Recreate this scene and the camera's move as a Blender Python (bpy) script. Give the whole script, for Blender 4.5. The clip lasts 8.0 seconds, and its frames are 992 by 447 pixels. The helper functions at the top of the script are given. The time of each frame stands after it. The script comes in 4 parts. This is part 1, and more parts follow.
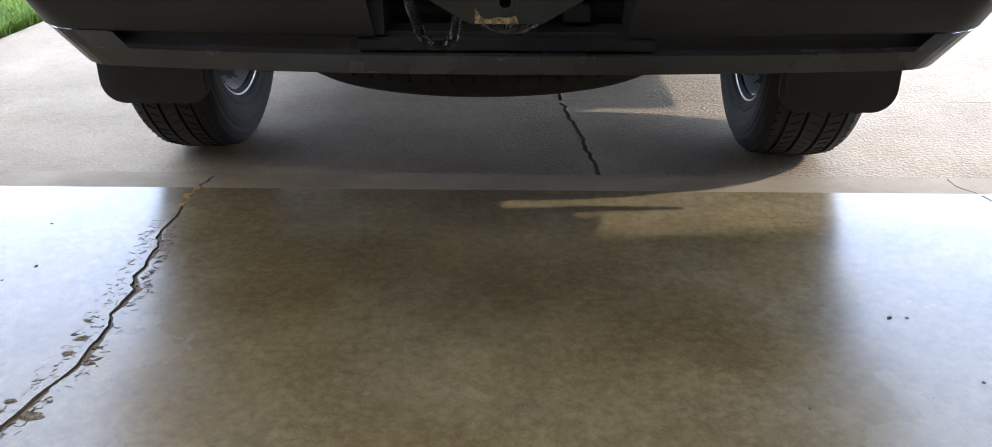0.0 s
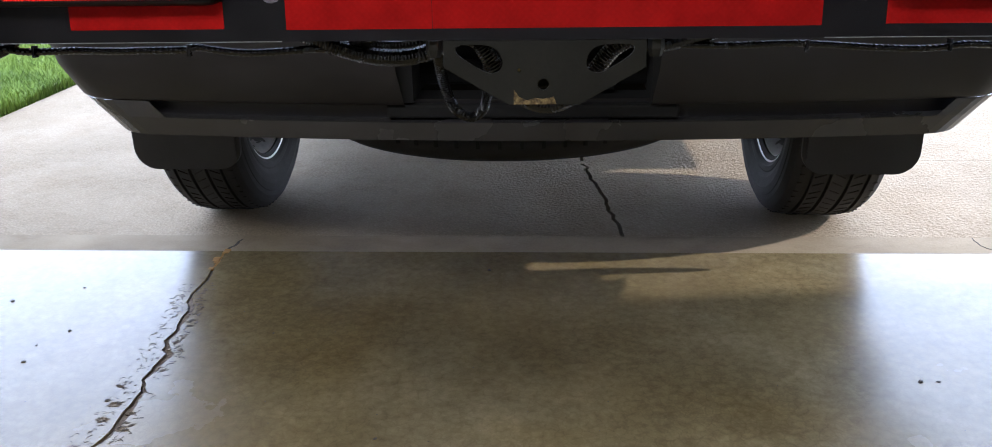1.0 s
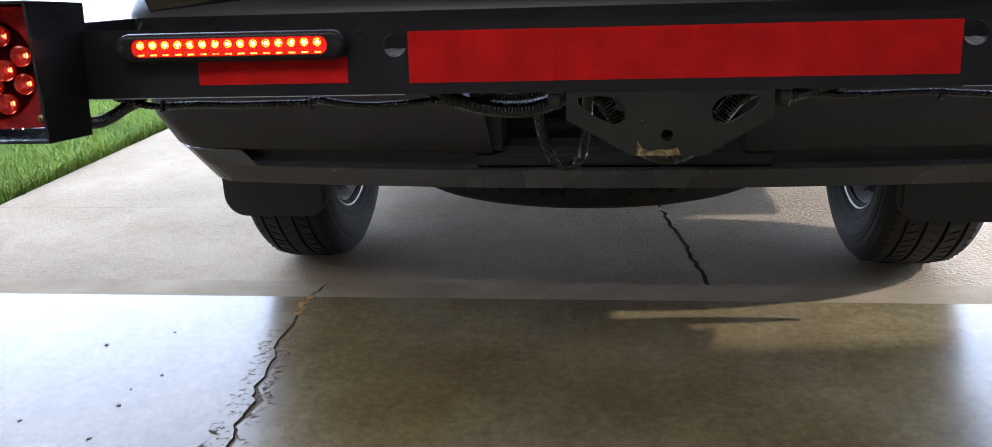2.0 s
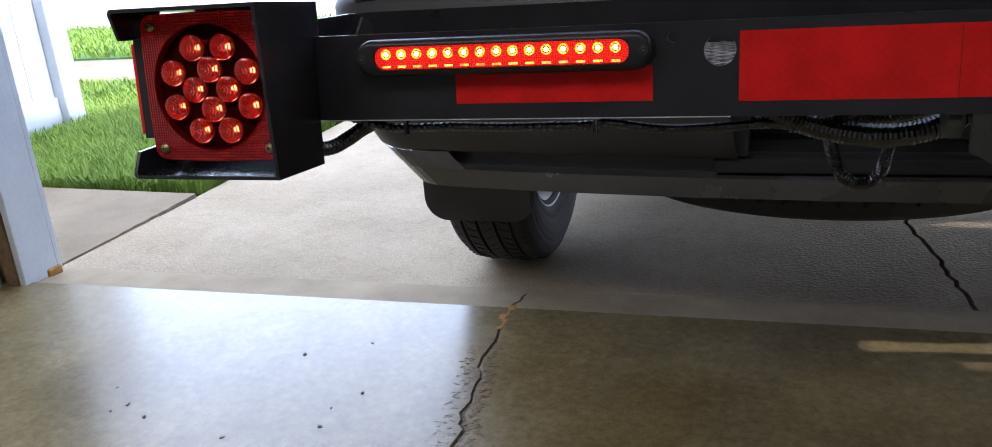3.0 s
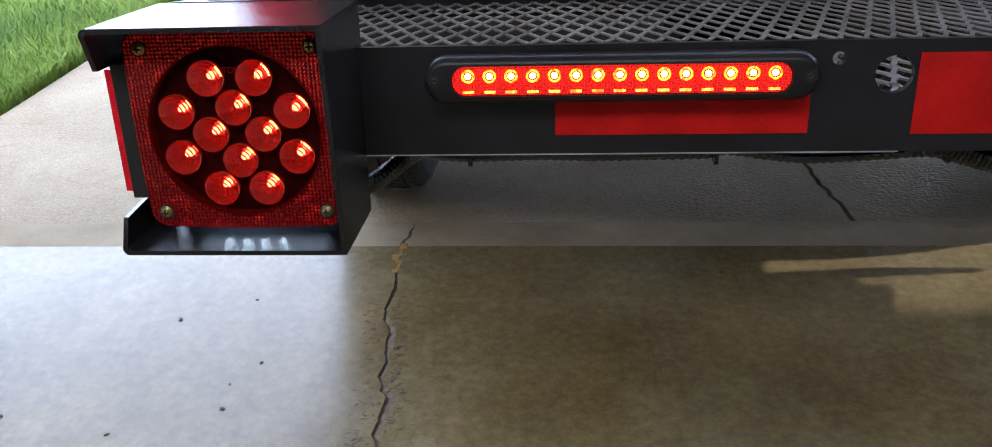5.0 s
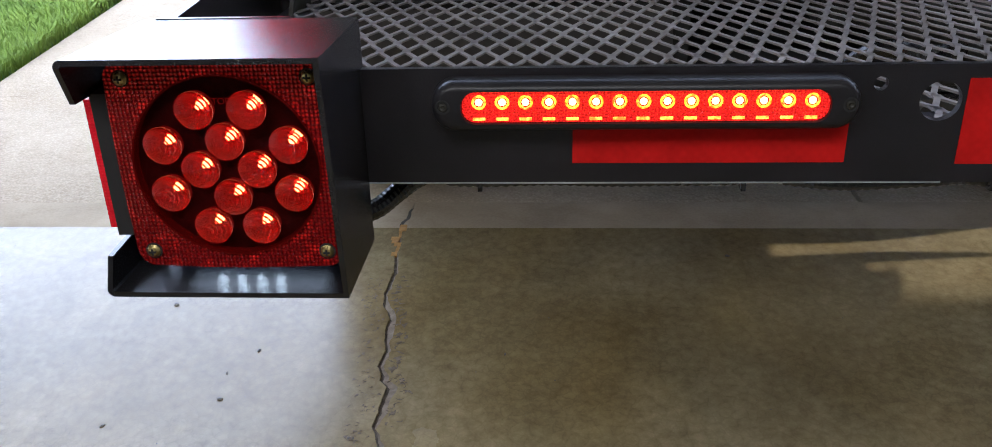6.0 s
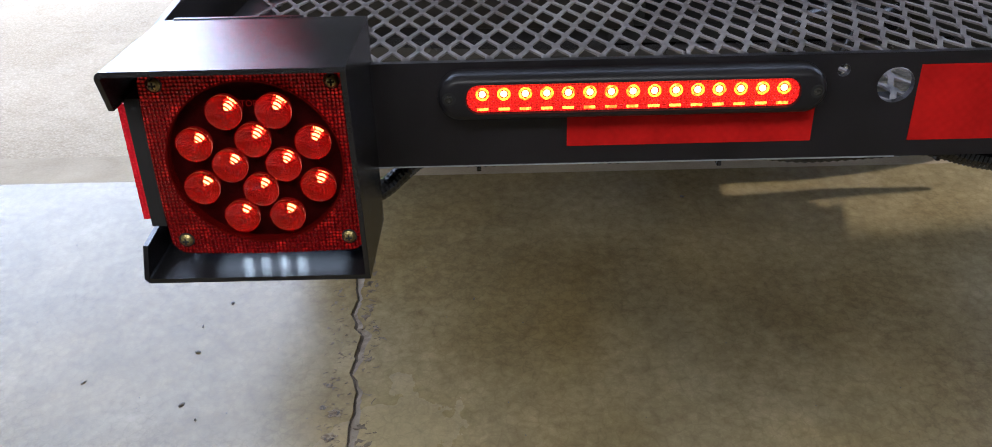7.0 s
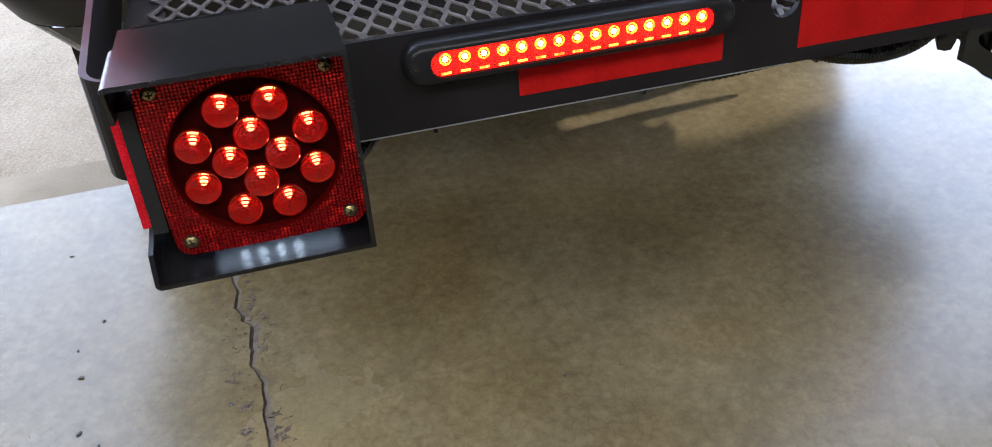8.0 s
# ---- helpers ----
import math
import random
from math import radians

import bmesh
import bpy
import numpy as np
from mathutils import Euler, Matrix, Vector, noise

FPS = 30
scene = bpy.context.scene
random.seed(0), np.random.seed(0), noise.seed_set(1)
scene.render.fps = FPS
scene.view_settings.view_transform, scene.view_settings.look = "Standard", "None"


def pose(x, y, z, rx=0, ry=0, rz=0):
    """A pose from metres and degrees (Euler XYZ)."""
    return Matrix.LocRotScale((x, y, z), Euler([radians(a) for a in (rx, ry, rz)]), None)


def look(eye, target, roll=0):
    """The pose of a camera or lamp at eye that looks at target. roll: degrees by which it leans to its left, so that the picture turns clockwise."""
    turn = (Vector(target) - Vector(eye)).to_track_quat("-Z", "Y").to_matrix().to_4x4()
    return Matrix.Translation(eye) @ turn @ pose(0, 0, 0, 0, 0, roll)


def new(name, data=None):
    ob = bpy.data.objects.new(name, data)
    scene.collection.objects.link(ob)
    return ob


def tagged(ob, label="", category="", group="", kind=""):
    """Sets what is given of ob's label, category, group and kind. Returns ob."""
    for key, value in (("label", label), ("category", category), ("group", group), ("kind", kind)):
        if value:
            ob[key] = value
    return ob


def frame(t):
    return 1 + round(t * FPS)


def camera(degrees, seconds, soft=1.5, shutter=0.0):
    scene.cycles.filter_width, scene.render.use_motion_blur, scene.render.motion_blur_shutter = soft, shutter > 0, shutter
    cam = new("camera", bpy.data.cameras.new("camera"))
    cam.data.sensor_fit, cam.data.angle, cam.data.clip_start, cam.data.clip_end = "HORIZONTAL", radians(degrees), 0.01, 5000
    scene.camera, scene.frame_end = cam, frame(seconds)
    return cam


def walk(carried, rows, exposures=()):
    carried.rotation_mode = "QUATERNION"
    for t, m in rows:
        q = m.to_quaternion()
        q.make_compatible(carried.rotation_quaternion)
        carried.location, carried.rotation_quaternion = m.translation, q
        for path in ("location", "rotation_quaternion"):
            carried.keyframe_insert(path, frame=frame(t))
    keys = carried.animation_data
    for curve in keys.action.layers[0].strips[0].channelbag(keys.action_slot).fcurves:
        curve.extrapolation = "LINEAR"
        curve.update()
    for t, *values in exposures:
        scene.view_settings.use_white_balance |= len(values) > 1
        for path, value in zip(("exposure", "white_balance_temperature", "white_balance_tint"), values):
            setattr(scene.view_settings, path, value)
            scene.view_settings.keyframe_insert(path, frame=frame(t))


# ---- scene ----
cam = camera(58.3, 8.0, soft=0.9)
PATH = [
    (0, (0.0, 0.321, 0.891), (-0.063, 2.132, 0.045), -0.3),
    (0.5, (-0.011, 0.317, 0.902), (-0.084, 2.158, 0.122), -0.6),
    (1, (-0.023, 0.311, 0.919), (-0.123, 2.169, 0.184), -1.0),
    (1.2, (-0.03, 0.31, 0.922), (-0.145, 2.174, 0.207), -1.2),
    (2.3, (-0.123, 0.336, 0.925), (-0.424, 2.211, 0.298), -2.4),
    (2.5, (-0.152, 0.377, 0.923), (-0.517, 2.24, 0.293), -2.7),
    (3, (-0.257, 0.528, 0.922), (-0.839, 2.323, 0.26), -4.7),
    (3.5, (-0.356, 0.6, 1.019), (-0.978, 2.286, 0.141), -5.0),
    (4, (-0.436, 0.635, 1.015), (-0.765, 2.372, 0.078), -1.9),
    (4.2, (-0.457, 0.63, 1.013), (-0.696, 2.384, 0.083), -1.9),
    (5.3, (-0.507, 0.694, 0.993), (-0.638, 2.451, 0.046), -2.2),
    (5.5, (-0.509, 0.708, 1.0), (-0.641, 2.455, 0.034), -2.1),
    (6, (-0.513, 0.725, 1.016), (-0.641, 2.445, 0.004), -2.1),
    (6.5, (-0.513, 0.724, 1.042), (-0.635, 2.391, -0.056), -2.0),
    (7, (-0.546, 0.698, 1.068), (-0.556, 2.34, -0.075), -1.5),
    (7.5, (-0.604, 0.657, 1.101), (-0.274, 2.251, -0.061), -0.3),
    (8, (-0.664, 0.672, 1.094), (-0.261, 2.199, -0.132), -2.6),
]
walk(cam, [(t, look(eye, target, roll)) for t, eye, target, roll in PATH], [(0.0, 3.8, 5600, 14), (1.2, 3.8, 5600, 14), (3.0, 3.74, 5600, 14), (4.2, 3.74, 5600, 14), (5.5, 3.96, 5600, 14), (8.0, 4.03, 5600, 14)])

# ---- light ----
world = bpy.data.worlds.new("overcast_sky")
scene.world = world
world.use_nodes = True
wn = world.node_tree
sky = wn.nodes.new("ShaderNodeTexSky")
sky.sky_type = "NISHITA"
sky.sun_disc = False
sky.sun_elevation = radians(28.0)
sky.sun_rotation = radians(84)
sky.air_density, sky.dust_density, sky.ozone_density = 1.0, 0.4, 1.0
haze = wn.nodes.new("ShaderNodeMixRGB")  # thin even cloud over the blue
haze.inputs[0].default_value, haze.inputs[2].default_value = 0.93, (2.38, 2.62, 3.06, 1)
wn.links.new(sky.outputs[0], haze.inputs[1])
wn.links.new(haze.outputs[0], wn.nodes["Background"].inputs[0])
height = wn.nodes.new("ShaderNodeSeparateXYZ")
wn.links.new(wn.nodes.new("ShaderNodeTexCoord").outputs["Generated"], height.inputs[0])
veil = wn.nodes.new("ShaderNodeMapRange")  # the haze thickens towards the horizon all round
veil.interpolation_type = "SMOOTHSTEP"
for key, value in (("From Min", 0.0), ("From Max", 0.75), ("To Min", 0.232), ("To Max", 0.124)):
    veil.inputs[key].default_value = value
wn.links.new(height.outputs["Z"], veil.inputs["Value"])
wn.links.new(veil.outputs[0], wn.nodes["Background"].inputs[1])

sun = new("sun", bpy.data.lights.new("sun", "SUN"))
sun.data.energy, sun.data.angle, sun.data.color = 0.34, radians(1.2), (1.0, 0.90, 0.76)
sun.matrix_basis = look((9.0, 0.9, 4.81), (0, 0, 0))

# added fill lamp over the garage floor, placed to balance its brightness
fill_light = new("fill_light_lamp", bpy.data.lights.new("fill_light_lamp", "AREA"))
fill_light.data.shape, fill_light.data.size, fill_light.data.size_y = "RECTANGLE", 2.4, 0.6
fill_light.data.energy, fill_light.data.color = 3.5, (1.0, 0.94, 0.82)
fill_light.matrix_basis = look((-1.0, 0.0, 2.36), (-1.0, 0.05, 0.0))


# ---- materials ----
def rgb(c):
    return (*c, 1.0)


def surface(name, low, high, rough=0.6, metal=0.0, top=0.88, scale=8.0, fine=120.0, bump=0.05, fine_bump=0.02,
            spread=0.12, spec=0.5, coat=0.0, detail=6.0, ior=1.5, fine_depth=0.002):
    """A plain material with colour, gloss and relief varied at two scales, in metres."""
    m = bpy.data.materials.new(name)
    m.use_nodes = True
    t = m.node_tree
    p = t.nodes["Principled BSDF"]
    where = t.nodes.new("ShaderNodeTexCoord")
    big, small = t.nodes.new("ShaderNodeTexNoise"), t.nodes.new("ShaderNodeTexNoise")
    big.inputs["Scale"].default_value, small.inputs["Scale"].default_value = scale, fine
    big.inputs["Detail"].default_value, small.inputs["Detail"].default_value = detail, 3.0
    for n in (big, small):
        t.links.new(where.outputs["Object"], n.inputs["Vector"])
    both = t.nodes.new("ShaderNodeMath")
    both.operation = "MULTIPLY_ADD"
    t.links.new(small.outputs["Fac"], both.inputs[0])
    both.inputs[1].default_value = 0.35
    t.links.new(big.outputs["Fac"], both.inputs[2])
    ramp = t.nodes.new("ShaderNodeValToRGB")
    ramp.color_ramp.elements[0].position, ramp.color_ramp.elements[1].position = 0.48, top
    ramp.color_ramp.elements[0].color, ramp.color_ramp.elements[1].color = rgb(low), rgb(high)
    t.links.new(both.outputs[0], ramp.inputs[0])
    t.links.new(ramp.outputs[0], p.inputs["Base Color"])
    gloss = t.nodes.new("ShaderNodeMapRange")
    gloss.inputs["To Min"].default_value, gloss.inputs["To Max"].default_value = max(rough - spread, 0.02), min(rough + spread, 1)
    gloss.inputs["From Min"].default_value, gloss.inputs["From Max"].default_value = 0.1, 0.9
    t.links.new(big.outputs["Fac"], gloss.inputs["Value"])
    t.links.new(gloss.outputs[0], p.inputs["Roughness"])
    p.inputs["Metallic"].default_value = metal
    p.inputs["Specular IOR Level"].default_value = spec
    p.inputs["IOR"].default_value = ior
    p.inputs["Coat Weight"].default_value = coat
    b1, b2 = t.nodes.new("ShaderNodeBump"), t.nodes.new("ShaderNodeBump")
    b1.inputs["Strength"].default_value, b1.inputs["Distance"].default_value = bump, 0.01
    b2.inputs["Strength"].default_value, b2.inputs["Distance"].default_value = fine_bump, fine_depth
    t.links.new(big.outputs["Fac"], b1.inputs["Height"])
    t.links.new(small.outputs["Fac"], b2.inputs["Height"])
    t.links.new(b1.outputs[0], b2.inputs["Normal"])
    t.links.new(b2.outputs[0], p.inputs["Normal"])
    return m


def glowing(name, colour, strength, base=(0.4, 0.01, 0.01)):
    m = bpy.data.materials.new(name)
    m.use_nodes = True
    p = m.node_tree.nodes["Principled BSDF"]
    p.inputs["Base Color"].default_value = rgb(base)
    p.inputs["Roughness"].default_value = 0.22
    p.inputs["Emission Color"].default_value = rgb(colour)
    p.inputs["Emission Strength"].default_value = strength
    return m


def patchy(m, scale, low, high):
    """Makes a lit part glow unevenly, as facets catch the diode."""
    t = m.node_tree
    p = t.nodes["Principled BSDF"]
    where, n, level = (t.nodes.new(k) for k in ("ShaderNodeTexCoord", "ShaderNodeTexNoise", "ShaderNodeMapRange"))
    n.inputs["Scale"].default_value, n.inputs["Detail"].default_value = scale, 3.0
    info = t.nodes.new("ShaderNodeObjectInfo")
    shift = t.nodes.new("ShaderNodeVectorMath")
    t.links.new(where.outputs["Object"], shift.inputs[0])
    t.links.new(info.outputs["Random"], shift.inputs[1])
    t.links.new(shift.outputs[0], n.inputs["Vector"])
    level.inputs["From Min"].default_value, level.inputs["From Max"].default_value = 0.38, 0.62
    level.inputs["To Min"].default_value, level.inputs["To Max"].default_value = low, high
    t.links.new(n.outputs["Fac"], level.inputs["Value"])
    t.links.new(level.outputs[0], p.inputs["Emission Strength"])
    return m


FLOOR = surface("sealed_concrete", (0.200, 0.160, 0.088), (0.430, 0.370, 0.240), 0.26, top=1.0, scale=2.2, fine=45, bump=0.02, fine_bump=0.01, spread=0.05, spec=0.34, detail=10, ior=1.6)
LIP = surface("broom_concrete", (0.26, 0.205, 0.133), (0.37, 0.30, 0.205), 0.85, scale=4, fine=160, bump=0.15, fine_bump=0.4, spread=0.1, spec=0.12)
DRIVE = surface("weathered_concrete", (0.355, 0.282, 0.185), (0.47, 0.382, 0.268), 0.85, scale=2.2, fine=95, bump=0.25, fine_bump=0.75, spread=0.1, fine_depth=0.008, spec=0.2)


def speckle(m, scale, dark, amount, uneven=1.0):
    """Exposed grains of sand and stone over a material's colour."""
    t = m.node_tree
    p = t.nodes["Principled BSDF"]
    was = p.inputs["Base Color"].links[0].from_socket
    where, cells = t.nodes.new("ShaderNodeTexCoord"), t.nodes.new("ShaderNodeTexVoronoi")
    cells.inputs["Scale"].default_value, cells.inputs["Randomness"].default_value = scale, uneven
    turn = t.nodes.new("ShaderNodeMapping")  # an even grid stands on its corners
    turn.inputs["Rotation"].default_value[1] = 0.0 if uneven else radians(45)
    t.links.new(where.outputs["Object"], turn.inputs["Vector"])
    t.links.new(turn.outputs[0], cells.inputs["Vector"])
    ramp = t.nodes.new("ShaderNodeValToRGB")
    ramp.color_ramp.elements[0].position, ramp.color_ramp.elements[1].position = 0.15, 0.55
    ramp.color_ramp.elements[0].color, ramp.color_ramp.elements[1].color = (1, 1, 1, 1), rgb(dark)
    t.links.new(cells.outputs["Distance"], ramp.inputs[0])
    tint = t.nodes.new("ShaderNodeMixRGB")
    tint.blend_type = "MULTIPLY"
    tint.inputs[0].default_value = amount
    t.links.new(was, tint.inputs[1])
    t.links.new(ramp.outputs[0], tint.inputs[2])
    t.links.new(tint.outputs[0], p.inputs["Base Color"])


def stain(m, scale, colour, amount, lo=0.45, hi=0.65):
    """Wide soft patches of another tone over a material's colour."""
    t = m.node_tree
    p = t.nodes["Principled BSDF"]
    was = p.inputs["Base Color"].links[0].from_socket
    where, n, ramp, tint = (t.nodes.new(k) for k in ("ShaderNodeTexCoord", "ShaderNodeTexNoise", "ShaderNodeMapRange", "ShaderNodeMixRGB"))
    n.inputs["Scale"].default_value, n.inputs["Detail"].default_value, n.inputs["Distortion"].default_value = scale, 6.0, 0.8
    t.links.new(where.outputs["Object"], n.inputs["Vector"])
    ramp.inputs["From Min"].default_value, ramp.inputs["From Max"].default_value = lo, hi
    ramp.inputs["To Max"].default_value = amount
    t.links.new(n.outputs["Fac"], ramp.inputs["Value"])
    t.links.new(ramp.outputs[0], tint.inputs[0])
    tint.blend_type = "MULTIPLY"
    t.links.new(was, tint.inputs[1])
    tint.inputs[2].default_value = rgb(colour)
    t.links.new(tint.outputs[0], p.inputs["Base Color"])


def crazing(m, scale, amount):
    """A net of fine hairlines, as old sealed concrete shows, over a material's colour."""
    t = m.node_tree
    p = t.nodes["Principled BSDF"]
    was = p.inputs["Base Color"].links[0].from_socket
    where, bent, add, net, ramp, tint = (t.nodes.new(k) for k in ("ShaderNodeTexCoord", "ShaderNodeTexNoise", "ShaderNodeMixRGB", "ShaderNodeTexVoronoi", "ShaderNodeMapRange", "ShaderNodeMixRGB"))
    bent.inputs["Scale"].default_value, bent.inputs["Detail"].default_value = scale * 0.6, 4.0
    add.blend_type = "ADD"
    add.inputs[0].default_value = 0.035
    t.links.new(where.outputs["Object"], bent.inputs["Vector"])
    t.links.new(where.outputs["Object"], add.inputs[1])
    t.links.new(bent.outputs["Color"], add.inputs[2])
    net.feature = "DISTANCE_TO_EDGE"
    net.inputs["Scale"].default_value = scale
    t.links.new(add.outputs[0], net.inputs["Vector"])
    ramp.inputs["From Min"].default_value, ramp.inputs["From Max"].default_value = 0.0, 0.10
    ramp.inputs["To Min"].default_value, ramp.inputs["To Max"].default_value = amount, 0.0
    t.links.new(net.outputs["Distance"], ramp.inputs["Value"])
    t.links.new(ramp.outputs[0], tint.inputs[0])
    tint.blend_type = "MULTIPLY"
    t.links.new(was, tint.inputs[1])
    tint.inputs[2].default_value = (0.45, 0.42, 0.36, 1)
    t.links.new(tint.outputs[0], p.inputs["Base Color"])


stain(FLOOR, 1.6, (1.0, 0.86, 0.58), 0.9, 0.22, 0.70)
stain(FLOOR, 5.0, (0.66, 0.68, 0.60), 0.5, 0.22, 0.82)
stain(FLOOR, 19.0, (0.62, 0.62, 0.58), 0.5, 0.30, 0.75)
stain(FLOOR, 70.0, (0.60, 0.59, 0.54), 0.4, 0.40, 0.70)
crazing(FLOOR, 46.0, 0.20)
stain(DRIVE, 2.8, (0.84, 0.80, 0.74), 0.45)
stain(DRIVE, 24.0, (0.76, 0.74, 0.70), 0.35, 0.5, 0.66)
stain(LIP, 9.0, (0.75, 0.72, 0.68), 0.45)
speckle(FLOOR, 260, (0.62, 0.60, 0.55), 0.22)
speckle(DRIVE, 140, (0.5, 0.46, 0.41), 0.38)
WALK = surface("walk_concrete", (0.215, 0.168, 0.112), (0.285, 0.228, 0.156), 0.9, scale=3, fine=150, bump=0.1, fine_bump=0.3, spec=0.12)
stain(WALK, 7.0, (0.82, 0.78, 0.72), 0.5)
speckle(WALK, 150, (0.6, 0.56, 0.5), 0.3)
JOINT = surface("crack_earth", (0.03, 0.026, 0.02), (0.08, 0.07, 0.055), 0.95, scale=20, fine=300, fine_bump=0.4)
GAP = surface("dark_joint", (0.010, 0.009, 0.007), (0.03, 0.026, 0.02), 0.95, scale=20, fine=300, fine_bump=0.4)
PIT = surface("shallow_pit", (0.085, 0.066, 0.045), (0.185, 0.150, 0.108), 0.95, scale=80, fine=400, bump=0.5, spec=0.1)
SPALL = surface("broken_concrete", (0.150, 0.120, 0.088), (0.25, 0.206, 0.156), 0.9, scale=60, fine=400, bump=0.5, fine_bump=0.5, spec=0.1)
FILLER = surface("crack_filler", (0.24, 0.115, 0.018), (0.40, 0.215, 0.055), 0.9, scale=60, fine=400, bump=0.5)
PATCH = surface("broken_brown_concrete", (0.12, 0.086, 0.054), (0.33, 0.265, 0.185), 0.95, scale=120, fine=500, bump=0.8, fine_bump=0.6, spec=0.1)
SILT = surface("crack_silt", (0.06, 0.050, 0.038), (0.13, 0.108, 0.085), 0.95, scale=70, fine=300, bump=0.4, spec=0.1)
CRUMB = surface("dirt_crumb", (0.05, 0.042, 0.033), (0.15, 0.13, 0.105), 0.9, scale=90, fine=300)
BLACK = surface("black_powder_coat", (0.008, 0.007, 0.008), (0.013, 0.0115, 0.013), 0.30, scale=14, fine=900, bump=0.02, fine_bump=0.10, spread=0.05, spec=0.27)
BRACKET = surface("black_gloss_coat", (0.008, 0.008, 0.009), (0.014, 0.014, 0.016), 0.11, scale=18, fine=1100, bump=0.0, fine_bump=0.15, spread=0.03, spec=0.42, ior=1.5)
DULL = surface("dull_black_steel", (0.013, 0.0127, 0.0102), (0.023, 0.0224, 0.0177), 0.55, scale=12, fine=300, bump=0.1, fine_bump=0.1, spec=0.2)
MESHM = surface("scuffed_mesh_steel", (0.095, 0.085, 0.083), (0.21, 0.192, 0.188), 0.5, metal=0.2, scale=9, fine=140, bump=0.1, fine_bump=0.2, spec=0.25)
RUST = surface("rust_and_yellow_wax", (0.035, 0.018, 0.007), (0.30, 0.22, 0.09), 0.85, scale=160, fine=350, bump=0.5, fine_bump=0.5)
PLASTIC = surface("bumper_plastic", (0.016, 0.0145, 0.016), (0.024, 0.0222, 0.0244), 0.45, scale=6, fine=500, bump=0.02, fine_bump=0.12, spread=0.08)
LIPM = surface("grey_bumper_lip", (0.040, 0.0385, 0.040), (0.056, 0.054, 0.056), 0.27, scale=5, fine=500, bump=0.02, fine_bump=0.06, spread=0.06, spec=0.75)
PAINT = surface("black_car_paint", (0.010, 0.010, 0.012), (0.014, 0.014, 0.016), 0.12, scale=3, fine=600, bump=0.0, fine_bump=0.01, coat=0.6, spread=0.03)
RUBBER = surface("tyre_rubber", (0.010, 0.010, 0.011), (0.022, 0.0215, 0.0215), 0.75, scale=22, fine=260, bump=0.1, fine_bump=0.2)
HOUSING = surface("black_lamp_plastic", (0.010, 0.0095, 0.0105), (0.016, 0.0152, 0.0168), 0.34, scale=20, fine=500, bump=0.02, fine_bump=0.06, spread=0.05, spec=0.16)
# near-black that paints shade in recesses and also colours plain black parts
SHADEBLACK = surface("shade_and_black_parts", (0.004, 0.004, 0.004), (0.008, 0.008, 0.008), 0.9)
UNDER = surface("dusty_underbody", (0.06, 0.055, 0.048), (0.13, 0.12, 0.105), 0.7, scale=9, fine=90, bump=0.1, fine_bump=0.2)
FLAPM = surface("mud_flap_plastic", (0.018, 0.0175, 0.021), (0.030, 0.029, 0.033), 0.45, scale=9, fine=200, bump=0.05, fine_bump=0.08)
ALLOY = surface("dusty_alloy", (0.62, 0.63, 0.65), (0.85, 0.86, 0.88), 0.28, metal=0.6, scale=15, fine=200)
LOOM = surface("split_loom_plastic", (0.004, 0.004, 0.0045), (0.008, 0.008, 0.009), 0.24, scale=50, fine=400, bump=0.02)
CLEAR = surface("tinted_glass", (0.006, 0.007, 0.008), (0.010, 0.011, 0.012), 0.05, bump=0.0, fine_bump=0.0, spread=0.02)
VINYL = surface("white_vinyl", (0.38, 0.39, 0.41), (0.46, 0.47, 0.49), 0.45, scale=3, fine=60, bump=0.02)
TRIM = surface("white_painted_trim", (0.44, 0.47, 0.52), (0.55, 0.58, 0.62), 0.45, scale=5, fine=80, bump=0.04)
LUMBER = surface("stained_lumber", (0.03, 0.018, 0.010), (0.20, 0.125, 0.06), 0.8, scale=7, fine=60, bump=0.2, fine_bump=0.3)
TRACK = surface("galvanised_steel", (0.30, 0.32, 0.33), (0.50, 0.52, 0.53), 0.4, metal=0.7, scale=15, fine=120)
DRYWALL = surface("drywall", (0.70, 0.68, 0.64), (0.80, 0.78, 0.74), 0.9, scale=2, fine=60, bump=0.03)
SOIL = surface("lawn_soil", (0.035, 0.045, 0.015), (0.07, 0.09, 0.03), 0.95, scale=5, fine=60, bump=0.4)
GRASS = surface("grass_blade", (0.105, 0.175, 0.020), (0.235, 0.32, 0.048), 0.7, scale=1.3, fine=30, bump=0.0, fine_bump=0.0, spec=0.2)
ROADM = surface("street_concrete", (0.27, 0.25, 0.22), (0.35, 0.33, 0.29), 0.9, scale=1.5, fine=60, bump=0.1, fine_bump=0.3)
BRASS = surface("yellow_zinc_screw", (0.22, 0.17, 0.06), (0.42, 0.34, 0.15), 0.3, metal=0.9, scale=200, fine=700)
LEDDARK = surface("red_reflector_bowl", (0.012, 0.001, 0.001), (0.03, 0.001, 0.001), 0.35, scale=60, fine=500, bump=0.1, spec=0.1, ior=1.2)


